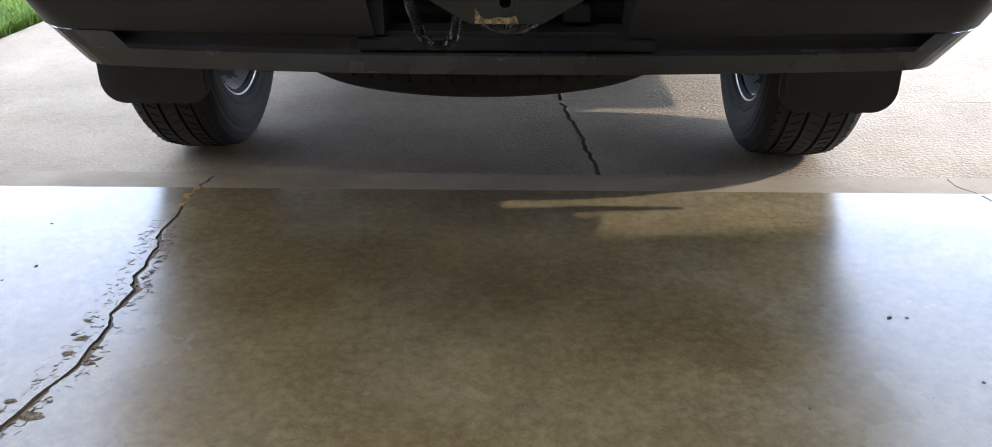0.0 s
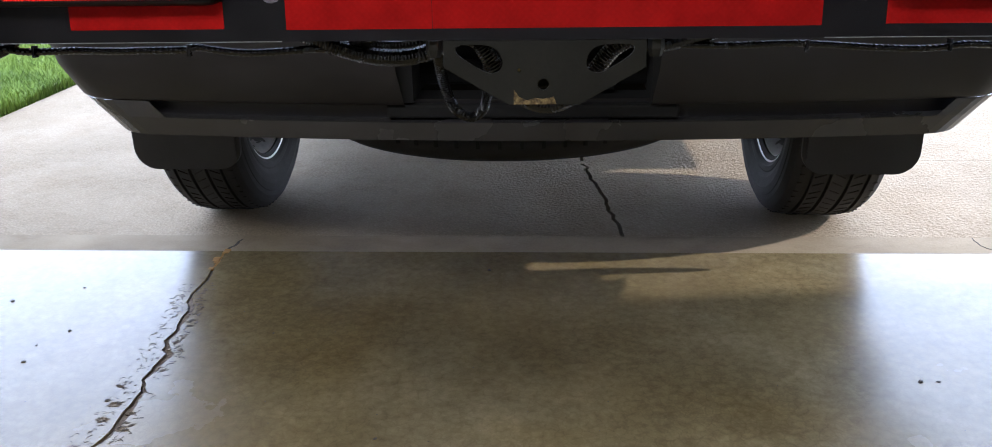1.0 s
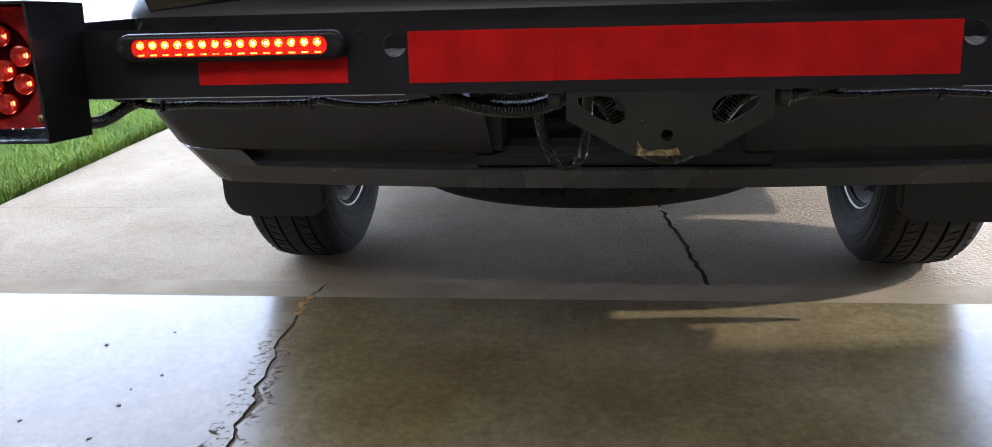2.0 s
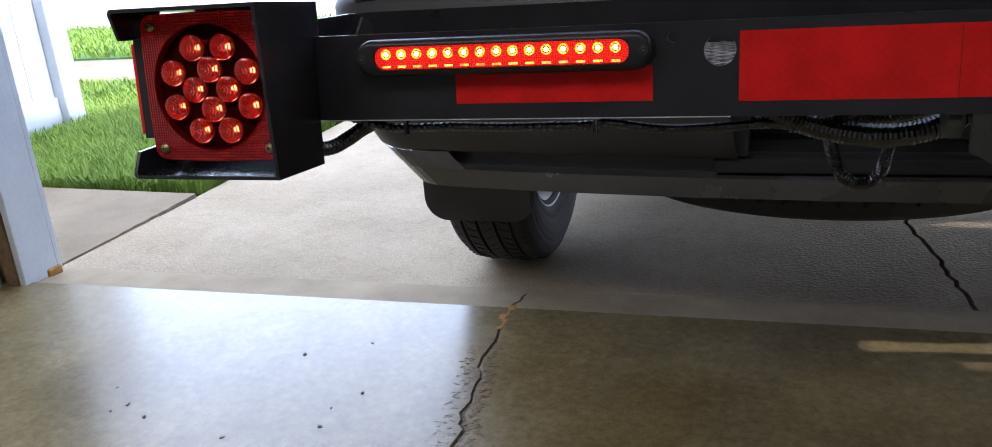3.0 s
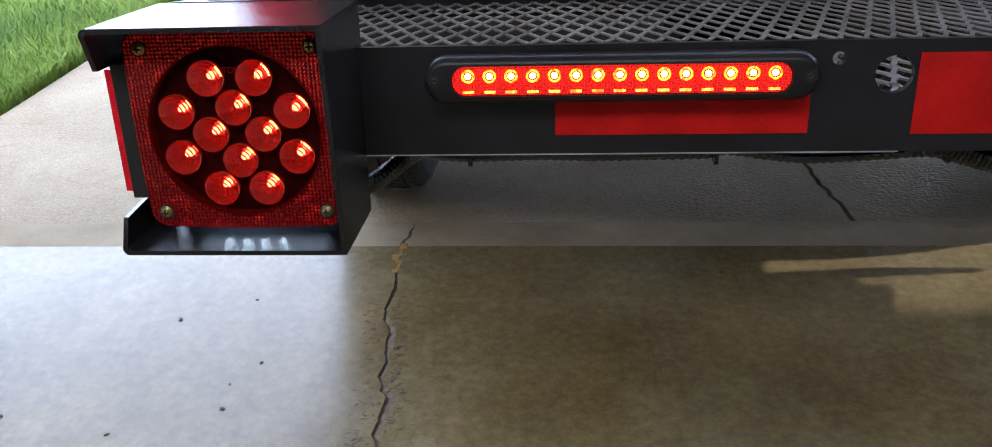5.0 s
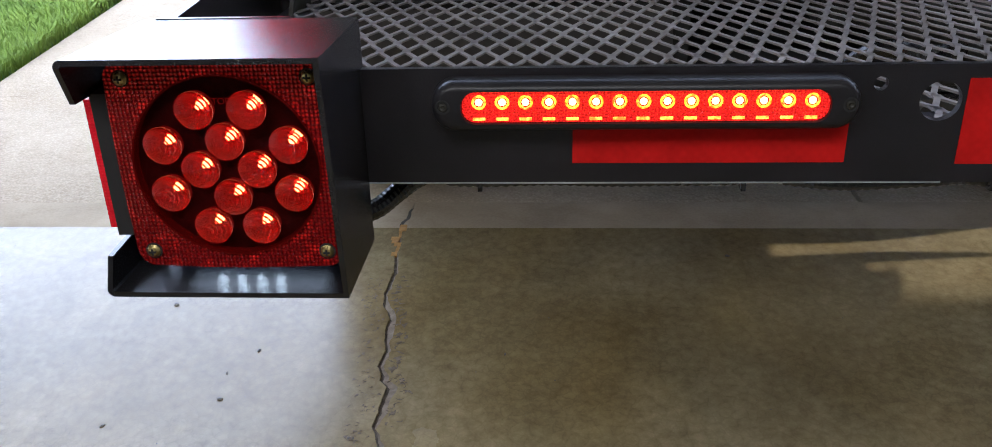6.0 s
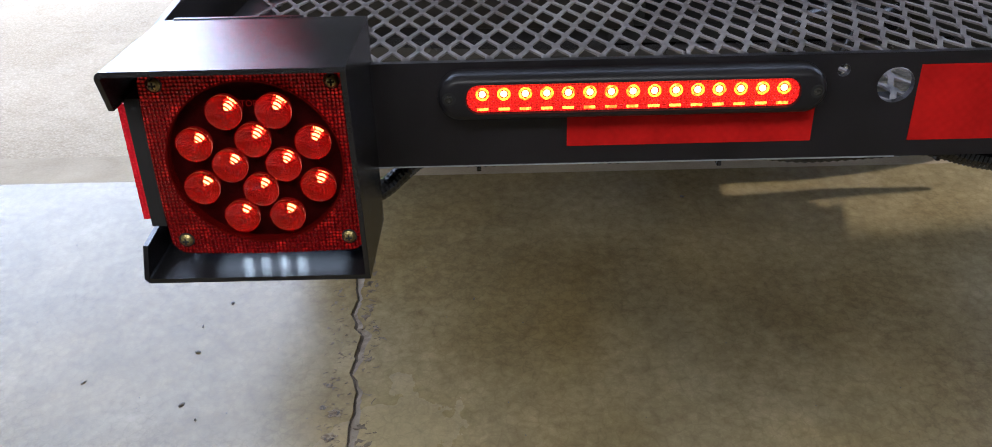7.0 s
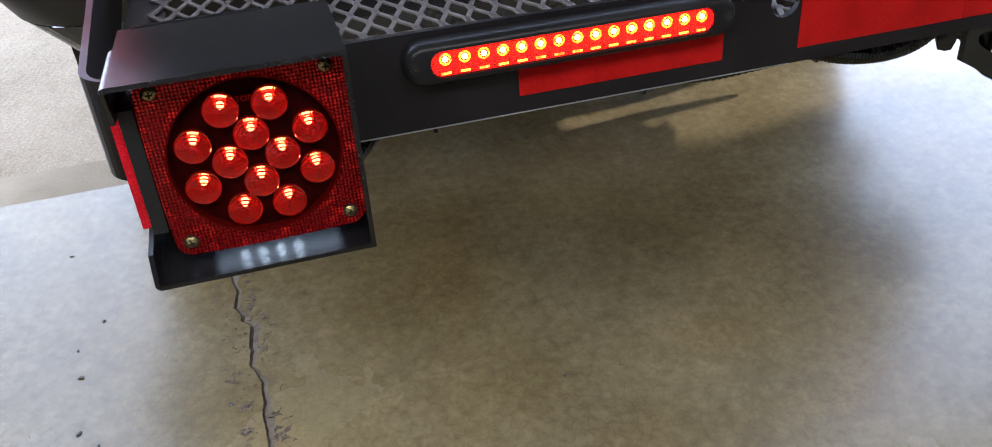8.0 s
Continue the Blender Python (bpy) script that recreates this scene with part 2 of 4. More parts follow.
def prism_lens(name, colour, cell, glow=0.0, relief=0.8):
    """Red lens plastic with a moulded grid of tiny reflector prisms."""
    m = surface(name, tuple(c * 0.7 for c in colour), colour, 0.12, scale=30, fine=300, bump=0.0, fine_bump=0.0, spread=0.04, spec=0.6)
    t = m.node_tree
    p = t.nodes["Principled BSDF"]
    where, cells = t.nodes.new("ShaderNodeTexCoord"), t.nodes.new("ShaderNodeTexVoronoi")
    cells.inputs["Scale"].default_value, cells.inputs["Randomness"].default_value = 1 / cell, 0.0
    t.links.new(where.outputs["Object"], cells.inputs["Vector"])
    b = t.nodes.new("ShaderNodeBump")
    b.inputs["Strength"].default_value, b.inputs["Distance"].default_value = relief, 0.0015
    t.links.new(cells.outputs["Distance"], b.inputs["Height"])
    t.links.new(b.outputs[0], p.inputs["Normal"])
    p.inputs["Emission Color"].default_value = (1.0, 0.02, 0.01, 1)
    p.inputs["Specular Tint"].default_value = (1.0, 0.10, 0.09, 1)
    p.inputs["Emission Strength"].default_value = glow
    return m


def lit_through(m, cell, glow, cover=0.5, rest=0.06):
    """Gives a lens uneven points of glow, one a prism, as if lit from behind."""
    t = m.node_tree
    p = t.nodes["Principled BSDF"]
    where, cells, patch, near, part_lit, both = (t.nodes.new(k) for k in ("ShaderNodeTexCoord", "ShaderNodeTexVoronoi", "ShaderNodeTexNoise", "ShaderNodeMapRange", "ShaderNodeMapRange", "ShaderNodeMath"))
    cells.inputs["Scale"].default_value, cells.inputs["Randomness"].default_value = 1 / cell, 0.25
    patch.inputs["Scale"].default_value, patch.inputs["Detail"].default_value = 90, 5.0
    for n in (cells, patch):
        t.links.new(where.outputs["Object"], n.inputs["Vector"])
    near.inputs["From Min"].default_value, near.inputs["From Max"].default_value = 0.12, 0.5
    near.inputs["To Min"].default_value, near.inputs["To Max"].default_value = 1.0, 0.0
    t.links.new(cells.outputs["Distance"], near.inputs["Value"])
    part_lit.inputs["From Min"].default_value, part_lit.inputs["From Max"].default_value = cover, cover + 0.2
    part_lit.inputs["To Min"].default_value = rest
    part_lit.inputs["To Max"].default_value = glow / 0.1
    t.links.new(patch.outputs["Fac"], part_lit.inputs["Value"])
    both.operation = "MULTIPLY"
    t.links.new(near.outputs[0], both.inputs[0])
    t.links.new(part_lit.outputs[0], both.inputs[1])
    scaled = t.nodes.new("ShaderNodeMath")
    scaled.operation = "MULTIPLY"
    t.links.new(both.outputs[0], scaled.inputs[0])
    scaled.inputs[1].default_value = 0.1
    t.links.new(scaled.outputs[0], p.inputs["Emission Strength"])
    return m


LENS = lit_through(prism_lens("red_prism_lens", (0.07, 0.0014, 0.0024), 0.0022, 0.0, 0.8), 0.0022, 0.050, 0.52, 0.09)
RIMLENS = prism_lens("red_lens_rim", (0.045, 0.001, 0.001), 0.004, 0.001, 0.1)
# no lamp sits behind the side reflector; its sparkle is painted as emission
SIDEGLOW = lit_through(prism_lens("self_lit_side_reflector", (0.60, 0.010, 0.022), 0.0018, 0.0, 0.5), 0.0018, 0.02, 0.4)
TAPE = prism_lens("red_reflective_tape", (0.46, 0.010, 0.008), 0.0042, 0.0, 0.03)


def red_clear(name, tint):
    """Clear red moulded plastic that bends the light passing through it."""
    m = bpy.data.materials.new(name)
    m.use_nodes = True
    p = m.node_tree.nodes["Principled BSDF"]
    p.inputs["Base Color"].default_value = rgb(tint)
    p.inputs["Transmission Weight"].default_value = 1.0
    p.inputs["IOR"].default_value = 1.42
    p.inputs["Roughness"].default_value = 0.04
    return m


speckle(TAPE, 190, (0.6, 0.5, 0.5), 0.16, 0.0)
DOME = red_clear("clear_red_dome", (1.0, 0.16, 0.10))
CORE = glowing("led_core", (1.0, 0.32, 0.08), 3.0)
HALO = glowing("led_halo", (1.0, 0.06, 0.012), 0.20)
CUP = prism_lens("faceted_red_cup", (0.21, 0.002, 0.003), 0.0011, 0.005, 1.0)
CUP.node_tree.nodes["Principled BSDF"].inputs["Metallic"].default_value = 0.7
BARLENS = patchy(prism_lens("lit_bar_lens", (0.40, 0.004, 0.005), 0.0017, 0.06, 1.0), 900, 0.022, 0.075)
BARCORE = glowing("bar_led_core", (1.0, 0.36, 0.08), 1.1)
WHITELED = glowing("white_led", (0.80, 0.95, 1.0), 2.2, (0.8, 0.8, 0.8))
CLEARLENS = glowing("clear_lens", (0.75, 0.88, 1.0), 0.11, (0.6, 0.6, 0.6))
BARRING = patchy(glowing("bar_led_ring", (1.0, 0.15, 0.0), 0.32), 420, 0.10, 0.85)
# emission that paints the diodes' reflection low in the bar lens
BARREFLECT = patchy(glowing("bar_led_reflection", (1.0, 0.20, 0.015), 0.30), 300, 0.12, 0.55)
TAILLIT = glowing("lit_tail_lamp", (1.0, 0.06, 0.09), 0.12, (0.30, 0.01, 0.015))


# ---- mesh helpers ----
def part(name, bm, material, parent=None, label="", smooth=False):
    bmesh.ops.recalc_face_normals(bm, faces=bm.faces)
    me = bpy.data.meshes.new(name)
    bm.to_mesh(me)
    bm.free()
    me.materials.append(material)
    if smooth:
        for f in me.polygons:
            f.use_smooth = True
    ob = new(name, me)
    if parent:
        ob.parent = parent
    if label:
        ob["label"] = label
    return ob


def thing(name, label, category, m=None, group="", kind=""):
    ob = new(name)
    ob.empty_display_size = 0.05
    if m is not None:
        ob.matrix_basis = m
    return tagged(ob, label, category, group, kind)


def block(x0, x1, y0, y1, z0, z1, bevel=0.0, bm=None, seg=2):
    own = bm is None
    b = bmesh.new()
    vs = [b.verts.new((x, y, z)) for x in (x0, x1) for y in (y0, y1) for z in (z0, z1)]
    for q in ((0, 1, 3, 2), (4, 6, 7, 5), (0, 4, 5, 1), (2, 3, 7, 6), (0, 2, 6, 4), (1, 5, 7, 3)):
        b.faces.new([vs[i] for i in q])
    if bevel:
        bmesh.ops.bevel(b, geom=list(b.edges), offset=bevel, segments=seg, profile=0.5, affect="EDGES")
    if own:
        return b
    join(bm, b)
    return bm


def join(bm, other):
    """Adds the faces of other to bm, and frees it."""
    made = {v: bm.verts.new(v.co) for v in other.verts}
    for f in other.faces:
        bm.faces.new([made[v] for v in f.verts])
    other.free()


def sheet(points, d0, d1, axis="y", bm=None, bevel=0.0):
    """A plate: a flat outline in two axes, thick from d0 to d1 along the third."""
    own = bm is None
    b = bmesh.new()
    def at(p, d):
        return {"y": (p[0], d, p[1]), "x": (d, p[0], p[1]), "z": (p[0], p[1], d)}[axis]
    a = [b.verts.new(at(p, d0)) for p in points]
    c = [b.verts.new(at(p, d1)) for p in points]
    n = len(points)
    b.faces.new(a)
    b.faces.new(c[::-1])
    for i in range(n):
        b.faces.new((a[i], a[(i + 1) % n], c[(i + 1) % n], c[i]))
    if bevel:
        rims = [e for e in b.edges if not any(len(f.verts) == 4 for f in e.link_faces) or len({len(f.verts) for f in e.link_faces}) > 1]
        bmesh.ops.bevel(b, geom=rims, offset=bevel, segments=1, affect="EDGES")
    if own:
        return b
    join(bm, b)
    return bm


def rounded(x0, x1, z0, z1, r, n=6):
    out = []
    for cx, cz, a in ((x1 - r, z1 - r, 0), (x0 + r, z1 - r, 90), (x0 + r, z0 + r, 180), (x1 - r, z0 + r, 270)):
        for i in range(n + 1):
            w = radians(a + 90 * i / n)
            out.append((cx + r * math.cos(w), cz + r * math.sin(w)))
    return out


def ring(cx, cz, r, n=24, squash=1.0):
    return [(cx + r * math.cos(2 * math.pi * i / n), cz + squash * r * math.sin(2 * math.pi * i / n)) for i in range(n)]


def holed(outer, holes, d0, d1, axis="y"):
    """A plate with holes: the outline and the holes are bridged by a fill, then given thickness."""
    b = bmesh.new()
    edges = []
    for loop in [outer] + holes:
        vs = [b.verts.new((p[0], d0, p[1]) if axis == "y" else (d0, p[0], p[1])) for p in loop]
        edges += [b.edges.new((vs[i], vs[(i + 1) % len(vs)])) for i in range(len(vs))]
    bmesh.ops.triangle_fill(b, use_beauty=True, use_dissolve=False, edges=edges)
    grown = bmesh.ops.extrude_face_region(b, geom=list(b.faces))
    move = (0, d1 - d0, 0) if axis == "y" else (d1 - d0, 0, 0)
    bmesh.ops.translate(b, verts=[v for v in grown["geom"] if isinstance(v, bmesh.types.BMVert)], vec=move)
    return b


def turned(profile, n=48, axis="x", bm=None, closed=False):
    """A solid of revolution about an axis: profile rows are (along the axis, radius)."""
    own = bm is None
    b = bmesh.new()
    rows = []
    for i in range(n):
        w = 2 * math.pi * i / n
        c, s = math.cos(w), math.sin(w)
        rows.append([b.verts.new({"x": (a, r * c, r * s), "y": (r * c, a, r * s), "z": (r * c, r * s, a)}[axis]) for a, r in profile])
    for i in range(n):
        p, q = rows[i], rows[(i + 1) % n]
        for j in range(len(profile) - (0 if closed else 1)):
            k = (j + 1) % len(profile)
            b.faces.new((p[j], p[k], q[k], q[j]))
    if not closed:
        for j in (0, -1):
            if profile[j][1] > 1e-5:
                b.faces.new([r[j] for r in rows])
    bmesh.ops.remove_doubles(b, verts=b.verts, dist=1e-6)
    if own:
        return b
    join(bm, b)
    return bm


def tube(points, radius, n=10, ribs=0.0, step=0.004):
    """A hose along points; ribs gives it rings of that height."""
    pts = [Vector(p) for p in points]
    fine = []
    for i in range(len(pts) - 1):
        p0, p1, p2, p3 = pts[max(i - 1, 0)], pts[i], pts[i + 1], pts[min(i + 2, len(pts) - 1)]
        k = max(2, int((p2 - p1).length / step))
        for j in range(k):
            u = j / k
            fine.append(0.5 * ((2 * p1) + (p2 - p0) * u + (2 * p0 - 5 * p1 + 4 * p2 - p3) * u * u + (3 * p1 - p0 - 3 * p2 + p3) * u ** 3))
    fine.append(pts[-1])
    b = bmesh.new()
    rows, up = [], Vector((0.13, 0.31, 0.94)).normalized()
    for i, p in enumerate(fine):
        d = (fine[min(i + 1, len(fine) - 1)] - fine[max(i - 1, 0)]).normalized()
        side = d.cross(up)
        side = side.normalized() if side.length > 1e-4 else Vector((1, 0, 0))
        top = side.cross(d).normalized()
        r = radius + (ribs if i % 2 else 0.0)
        rows.append([b.verts.new(p + r * (math.cos(2 * math.pi * j / n) * side + math.sin(2 * math.pi * j / n) * top)) for j in range(n)])
    for p, q in zip(rows, rows[1:]):
        for j in range(n):
            b.faces.new((p[j], p[(j + 1) % n], q[(j + 1) % n], q[j]))
    b.faces.new(rows[0])
    b.faces.new(rows[-1][::-1])
    return b


# ---- the ground ----
CRACK = [(-0.83, -1.5), (-0.80, -0.6), (-0.86, 0.2), (-0.82, 0.8), (-0.85, 1.2), (-0.840, 1.40), (-0.831, 1.451), (-0.820, 1.500), (-0.807, 1.556), (-0.795, 1.597), (-0.791, 1.633), (-0.794, 1.680),
         (-0.790, 1.711), (-0.790, 1.751), (-0.798, 1.777), (-0.807, 1.797), (-0.801, 1.830), (-0.801, 1.867), (-0.797, 1.893), (-0.813, 1.911), (-0.812, 1.927), (-0.824, 1.950), (-0.816, 1.993),
         (-0.825, 2.040), (-0.828, 2.067), (-0.824, 2.088), (-0.833, 2.115), (-0.845, 2.133), (-0.850, 2.175), (-0.845, 2.215), (-0.840, 2.252), (-0.852, 2.328), (-0.851, 2.374), (-0.855, 2.430)]
CRACK_LIP = [(-0.857, 2.436), (-0.855, 2.47), (-0.846, 2.505), (-0.844, 2.54)]


def wander(points, step, amount, seed):
    """Adds small uneven steps to a line on the floor."""
    rnd = random.Random(seed)
    out = []
    for (x0, y0), (x1, y1) in zip(points, points[1:]):
        k = max(1, int(math.hypot(x1 - x0, y1 - y0) / step))
        for i in range(k):
            u = i / k
            out.append((x0 + (x1 - x0) * u + (rnd.uniform(-amount, amount) if i else 0), y0 + (y1 - y0) * u))
    out.append(points[-1])
    return out


def slab(name, outline, material, thick=0.10, z=0.0, slope=None, parent=None):
    b = bmesh.new()
    zz = slope or (lambda x, y: z)
    top = [b.verts.new((x, y, zz(x, y))) for x, y in outline]
    low = [b.verts.new((x, y, zz(x, y) - thick)) for x, y in outline]
    face = b.faces.new(top)
    for i in range(len(outline)):
        k = (i + 1) % len(outline)
        b.faces.new((top[i], top[k], low[k], low[i]))
    bmesh.ops.triangulate(b, faces=[face])
    return part(name, b, material, parent)


XL, XR, YB, YD, YE = -3.2, 4.5, -4.6, 2.432, 2.575
line = wander(wander(CRACK, 0.018, 0.0022, 3), 0.006, 0.0010, 31)
rnd = random.Random(5)
wide = [0.0015 + 0.0011 * max(0, math.sin(17 * y + 1.0)) + rnd.uniform(0, 0.0006) for _, y in line]
west = [(x - w, y) for (x, y), w in zip(line, wide)]
east = [(x + w + rnd.uniform(0, 0.0009), y) for (x, y), w in zip(line, wide)]
brink = [(x + (0.003 if y < 1.0 or y > 2.2 else 0.0085 + 0.0040 * math.sin(31 * y) + 0.0020 * math.sin(83 * y + 1) + rnd.uniform(-0.0015, 0.0015)), y) for x, y in east]
floor = thing("floor", "smooth sealed concrete garage floor, mottled brown, with a long crack", "floor", kind="structure")


def half_floor(edge, far):
    """The floor on one side of the crack, in strips from its edge out to the wall."""
    b = bmesh.new()
    rim = [(edge[0][0], YB)] + edge + [(edge[-1][0], YD)] * (edge[-1][1] < YD - 0.001)
    rows = [[b.verts.new(v) for v in ((x, y, 0.0), (far, y, 0.0), (x, y, -0.05))] for x, y in rim]
    for p, q in zip(rows, rows[1:]):
        b.faces.new((p[0], q[0], q[1], p[1]))
        b.faces.new((p[0], p[2], q[2], q[0]))
    return part("floor_slab", b, FLOOR, floor)


half_floor(west, XL)
half_floor(brink, XR)
b = bmesh.new()
rim = [b.verts.new((x, y, 0)) for x, y in brink]
low = [b.verts.new((x, y, -0.0036)) for x, y in east]
pit = [b.verts.new((x, y, -0.05)) for x, y in east]
for i in range(len(rim) - 1):
    b.faces.new((rim[i], rim[i + 1], low[i + 1], low[i]))
    b.faces.new((low[i], low[i + 1], pit[i + 1], pit[i]))
part("crack_edge", b, SPALL, floor, "grey broken concrete along the crack")
part("crack_bottom", block(-1.0, -0.7, YB, 2.43, -0.06, -0.0042), SILT, floor, "grey-brown dirt in the crack")


def lip_z(x, y):
    return -0.004 - 0.010 * max(0, (y - YD)) / 0.14


lipline = wander(CRACK_LIP, 0.014, 0.004, 8)
lw = [0.0035 * (1 - i / len(lipline)) + 0.0016 for i in range(len(lipline))]
lip_pair = ([(XL, YD + 0.003)] + [(x - w, y) for (x, y), w in zip(lipline, lw)], [(x + w, y) for (x, y), w in zip(lipline, lw)])
threshold = thing("threshold", "pale rough concrete strip under the garage door opening", "threshold", kind="structure")
slab("threshold_slab", lip_pair[0] + [(lipline[-1][0], YE), (XL, YE)], LIP, slope=lip_z, parent=threshold)
slab("threshold_slab", lip_pair[1] + [(lipline[-1][0] + 0.0012, YE), (XR, YE), (XR, YD + 0.003)], LIP, slope=lip_z, parent=threshold)
b = bmesh.new()
for i in range(10):
    u = i / 9
    x, y = -0.854 + 0.006 * math.sin(9 * u), 2.315 + 0.115 * u
    block(x - 0.006 - 0.002 * (i % 3), x + 0.007 + 0.002 * (i % 2), y, y + 0.015, -0.010, 0.0002 + 0.0008 * math.sin(5 * i), bm=b)
part("crack_patch", b, FILLER, floor, "ochre filler left in the crack")

def strip(points, half, z_at, thick=0.004):
    """A thin dark line in the floor, tapering to its ends."""
    b = bmesh.new()
    rows = []
    for i, (x, y) in enumerate(points):
        w = half * (0.35 + 0.65 * math.sin(math.pi * (i + 0.5) / len(points)))
        z = z_at(x, y) + 0.0006
        rows.append([b.verts.new(v) for v in ((x - w, y, z), (x + w, y, z), (x + w, y, z - thick), (x - w, y, z - thick))])
    for p, q in zip(rows, rows[1:]):
        for j in range(4):
            b.faces.new((p[j], p[(j + 1) % 4], q[(j + 1) % 4], q[j]))
    b.faces.new(rows[0])
    b.faces.new(rows[-1][::-1])
    return b


b = strip([(x, y) for x, y in lipline], 0.0042, lip_z)
part("threshold_crack", b, JOINT, threshold, "dark crack running on through the threshold")
# the second crack, by the other side of the opening
side_line = wander([(1.133, 2.573), (1.128, 2.53), (1.131, 2.49), (1.152, 2.455), (1.163, 2.385), (1.20, 2.28), (1.235, 2.19), (1.29, 2.10)], 0.016, 0.005, 4)
b = strip(side_line, 0.0026, lambda x, y: lip_z(x, y) if y > YD else 0.0)
part("hairline_crack", b, JOINT, floor, "thin dark crack")

ground = thing("ground", "dark soil under lawn and paving out to the horizon", "ground", kind="structure")
b = bmesh.new()
q = [b.verts.new(p) for p in ((-900, -900, -0.12), (900, -900, -0.12), (900, 900, -0.12), (-900, 900, -0.12))]
b.faces.new(q)
part("soil", b, SOIL, ground)

DX = -2.355
driveway = thing("driveway", "weathered tan concrete driveway with open joints", "driveway", kind="structure")


def drive_z(x, y):
    return -0.016 - 0.012 * (y - YE)


gap = wander([(0.203, YE + 0.002), (0.19, 2.75), (0.165, 2.95), (0.142, 3.12), (0.12, 3.32), (0.10, 3.6), (0.11, 4.2), (0.09, 5.0), (0.1, 5.75)], 0.03, 0.009, 12)
slab("driveway_slab", [(DX, YE + 0.002)] + [(x - 0.006, y) for x, y in gap if y < 3.285] + [(gap[10][0], 3.2905), (DX, 3.2905)], DRIVE, slope=drive_z, parent=driveway)
slab("driveway_slab", [(x + 0.006, y) for x, y in gap if y < 3.285] + [(0.14, 3.2905), (4.5, 3.2905), (4.5, YE + 0.002)], DRIVE, slope=drive_z, parent=driveway)
slab("driveway_slab", [(DX, 3.292), (0.115, 3.292), (0.10, 5.78), (DX, 5.78)], DRIVE, slope=drive_z, parent=driveway)
slab("driveway_slab", [(0.127, 3.292), (4.5, 3.292), (4.5, 5.78), (0.112, 5.78)], DRIVE, slope=drive_z, parent=driveway)
slab("driveway_slab", [(DX - 0.3, 7.12), (3.4, 7.12), (3.4, 9.4), (DX - 0.3, 9.4)], DRIVE, slope=drive_z, parent=driveway)
part("joint_bottom", block(DX - 0.1, 4.5, YE - 0.01, 7.0, -0.11, -0.085), GAP, driveway, "dark joint filler")
part("joint_fill", block(DX - 0.02, DX + 0.004, YE - 0.1, 3.3, -0.08, -0.022), JOINT, driveway)
side_walk = thing("side_walk", "pale smooth concrete walk slab beside the driveway", "walkway", kind="structure")
slab("walk_slab", [(-4.4, YE - 0.2)] + wander([(DX - 0.0042, YE - 0.2), (DX - 0.0042, 3.31)], 0.03, 0.0042, 17) + [(-4.4, 3.44)], WALK, slope=lambda x, y: -0.012, parent=side_walk)
pavement = thing("pavement", "pale concrete public footpath crossing the driveway", "pavement", kind="structure")
for i in range(-8, 8):
    slab("paving_slab", [(1.5 * i, 5.79), (1.5 * i + 1.49, 5.79), (1.5 * i + 1.49, 7.11), (1.5 * i, 7.11)], WALK, slope=lambda x, y: -0.055, parent=pavement)
road = thing("road", "pale concrete street beyond the verge", "road", kind="structure")
part("roadway", block(-60, 60, 9.6, 17.5, -0.4, -0.11), ROADM, road)
part("kerb", block(-60, 60, 9.4, 9.6, -0.4, -0.06, 0.015), WALK, road)
part("kerb", block(-60, 60, 17.5, 17.7, -0.4, -0.02, 0.015), WALK, road)


# ---- the garage round the camera ----
def wall(name, b, label, material=DRYWALL):
    return tagged(part(name, b, material), label, "wall", kind="structure")


JX, JE = -2.335, 4.05
wall("wall_west", block(XL - 0.12, XL, YB, 2.43, -0.1, 2.75), "plain pale drywall garage side wall")
wall("wall_east", block(XR, XR + 0.12, YB, 2.43, -0.1, 2.75), "plain pale drywall garage side wall")
wall("wall_south", block(XL - 0.12, XR + 0.12, YB - 0.12, YB, -0.1, 2.75), "plain pale drywall garage back wall")
wall("wall_north", block(XL - 0.12, JX - 0.135, 2.43, 2.50, -0.1, 2.75), "garage front wall beside the door opening", DRYWALL)
wall("wall_north_east", block(JE + 0.022, XR + 0.12, 2.43, 2.50, -0.1, 2.75), "garage front wall beside the door opening", DRYWALL)
wall("wall_header", block(JX - 0.135, JE + 0.022, 2.43, 2.50, 2.20, 2.75), "garage door header wall", DRYWALL)
tagged(part("ceiling", block(XL, XR, YB, 2.43, 2.72, 2.82), DRYWALL), "plain white garage ceiling", "ceiling", kind="structure")
tagged(part("roof_eave", block(XL - 0.4, XR + 0.4, 2.5, 2.74, 2.55, 2.70), TRIM), "white eave above the garage door", "eave", kind="structure")

frame_w = thing("door_frame", "white painted garage door jamb with a stained bare stud", "door frame", kind="structure")
part("jamb_trim", block(JX, JX + 0.022, 2.405, 2.535, -0.012, 2.2, 0.003), TRIM, frame_w, "white painted jamb board")
part("jamb_trim", block(JX - 0.10, JX + 0.02, 2.536, 2.556, -0.012, 2.24, 0.003), TRIM, frame_w, "white outer casing")
part("stud", block(JX - 0.040, JX - 0.001, 2.398, 2.43, 0.0, 2.2, 0.002), LUMBER, frame_w, "stained brown wooden stud")
part("stud", block(JX - 0.13, JX - 0.041, 2.415, 2.43, 0.0, 2.2, 0.002), LUMBER, frame_w, "stained brown wooden stud")
part("putty", block(JX - 0.004, JX + 0.03, 2.49, 2.545, -0.02, 0.014, 0.006), FILLER, frame_w, "lump of dried tan putty")
frame_e = thing("door_frame", "white painted garage door jamb", "door frame", kind="structure")
part("jamb_trim", block(JE, JE + 0.022, 2.405, 2.535, -0.012, 2.2, 0.003), TRIM, frame_e)
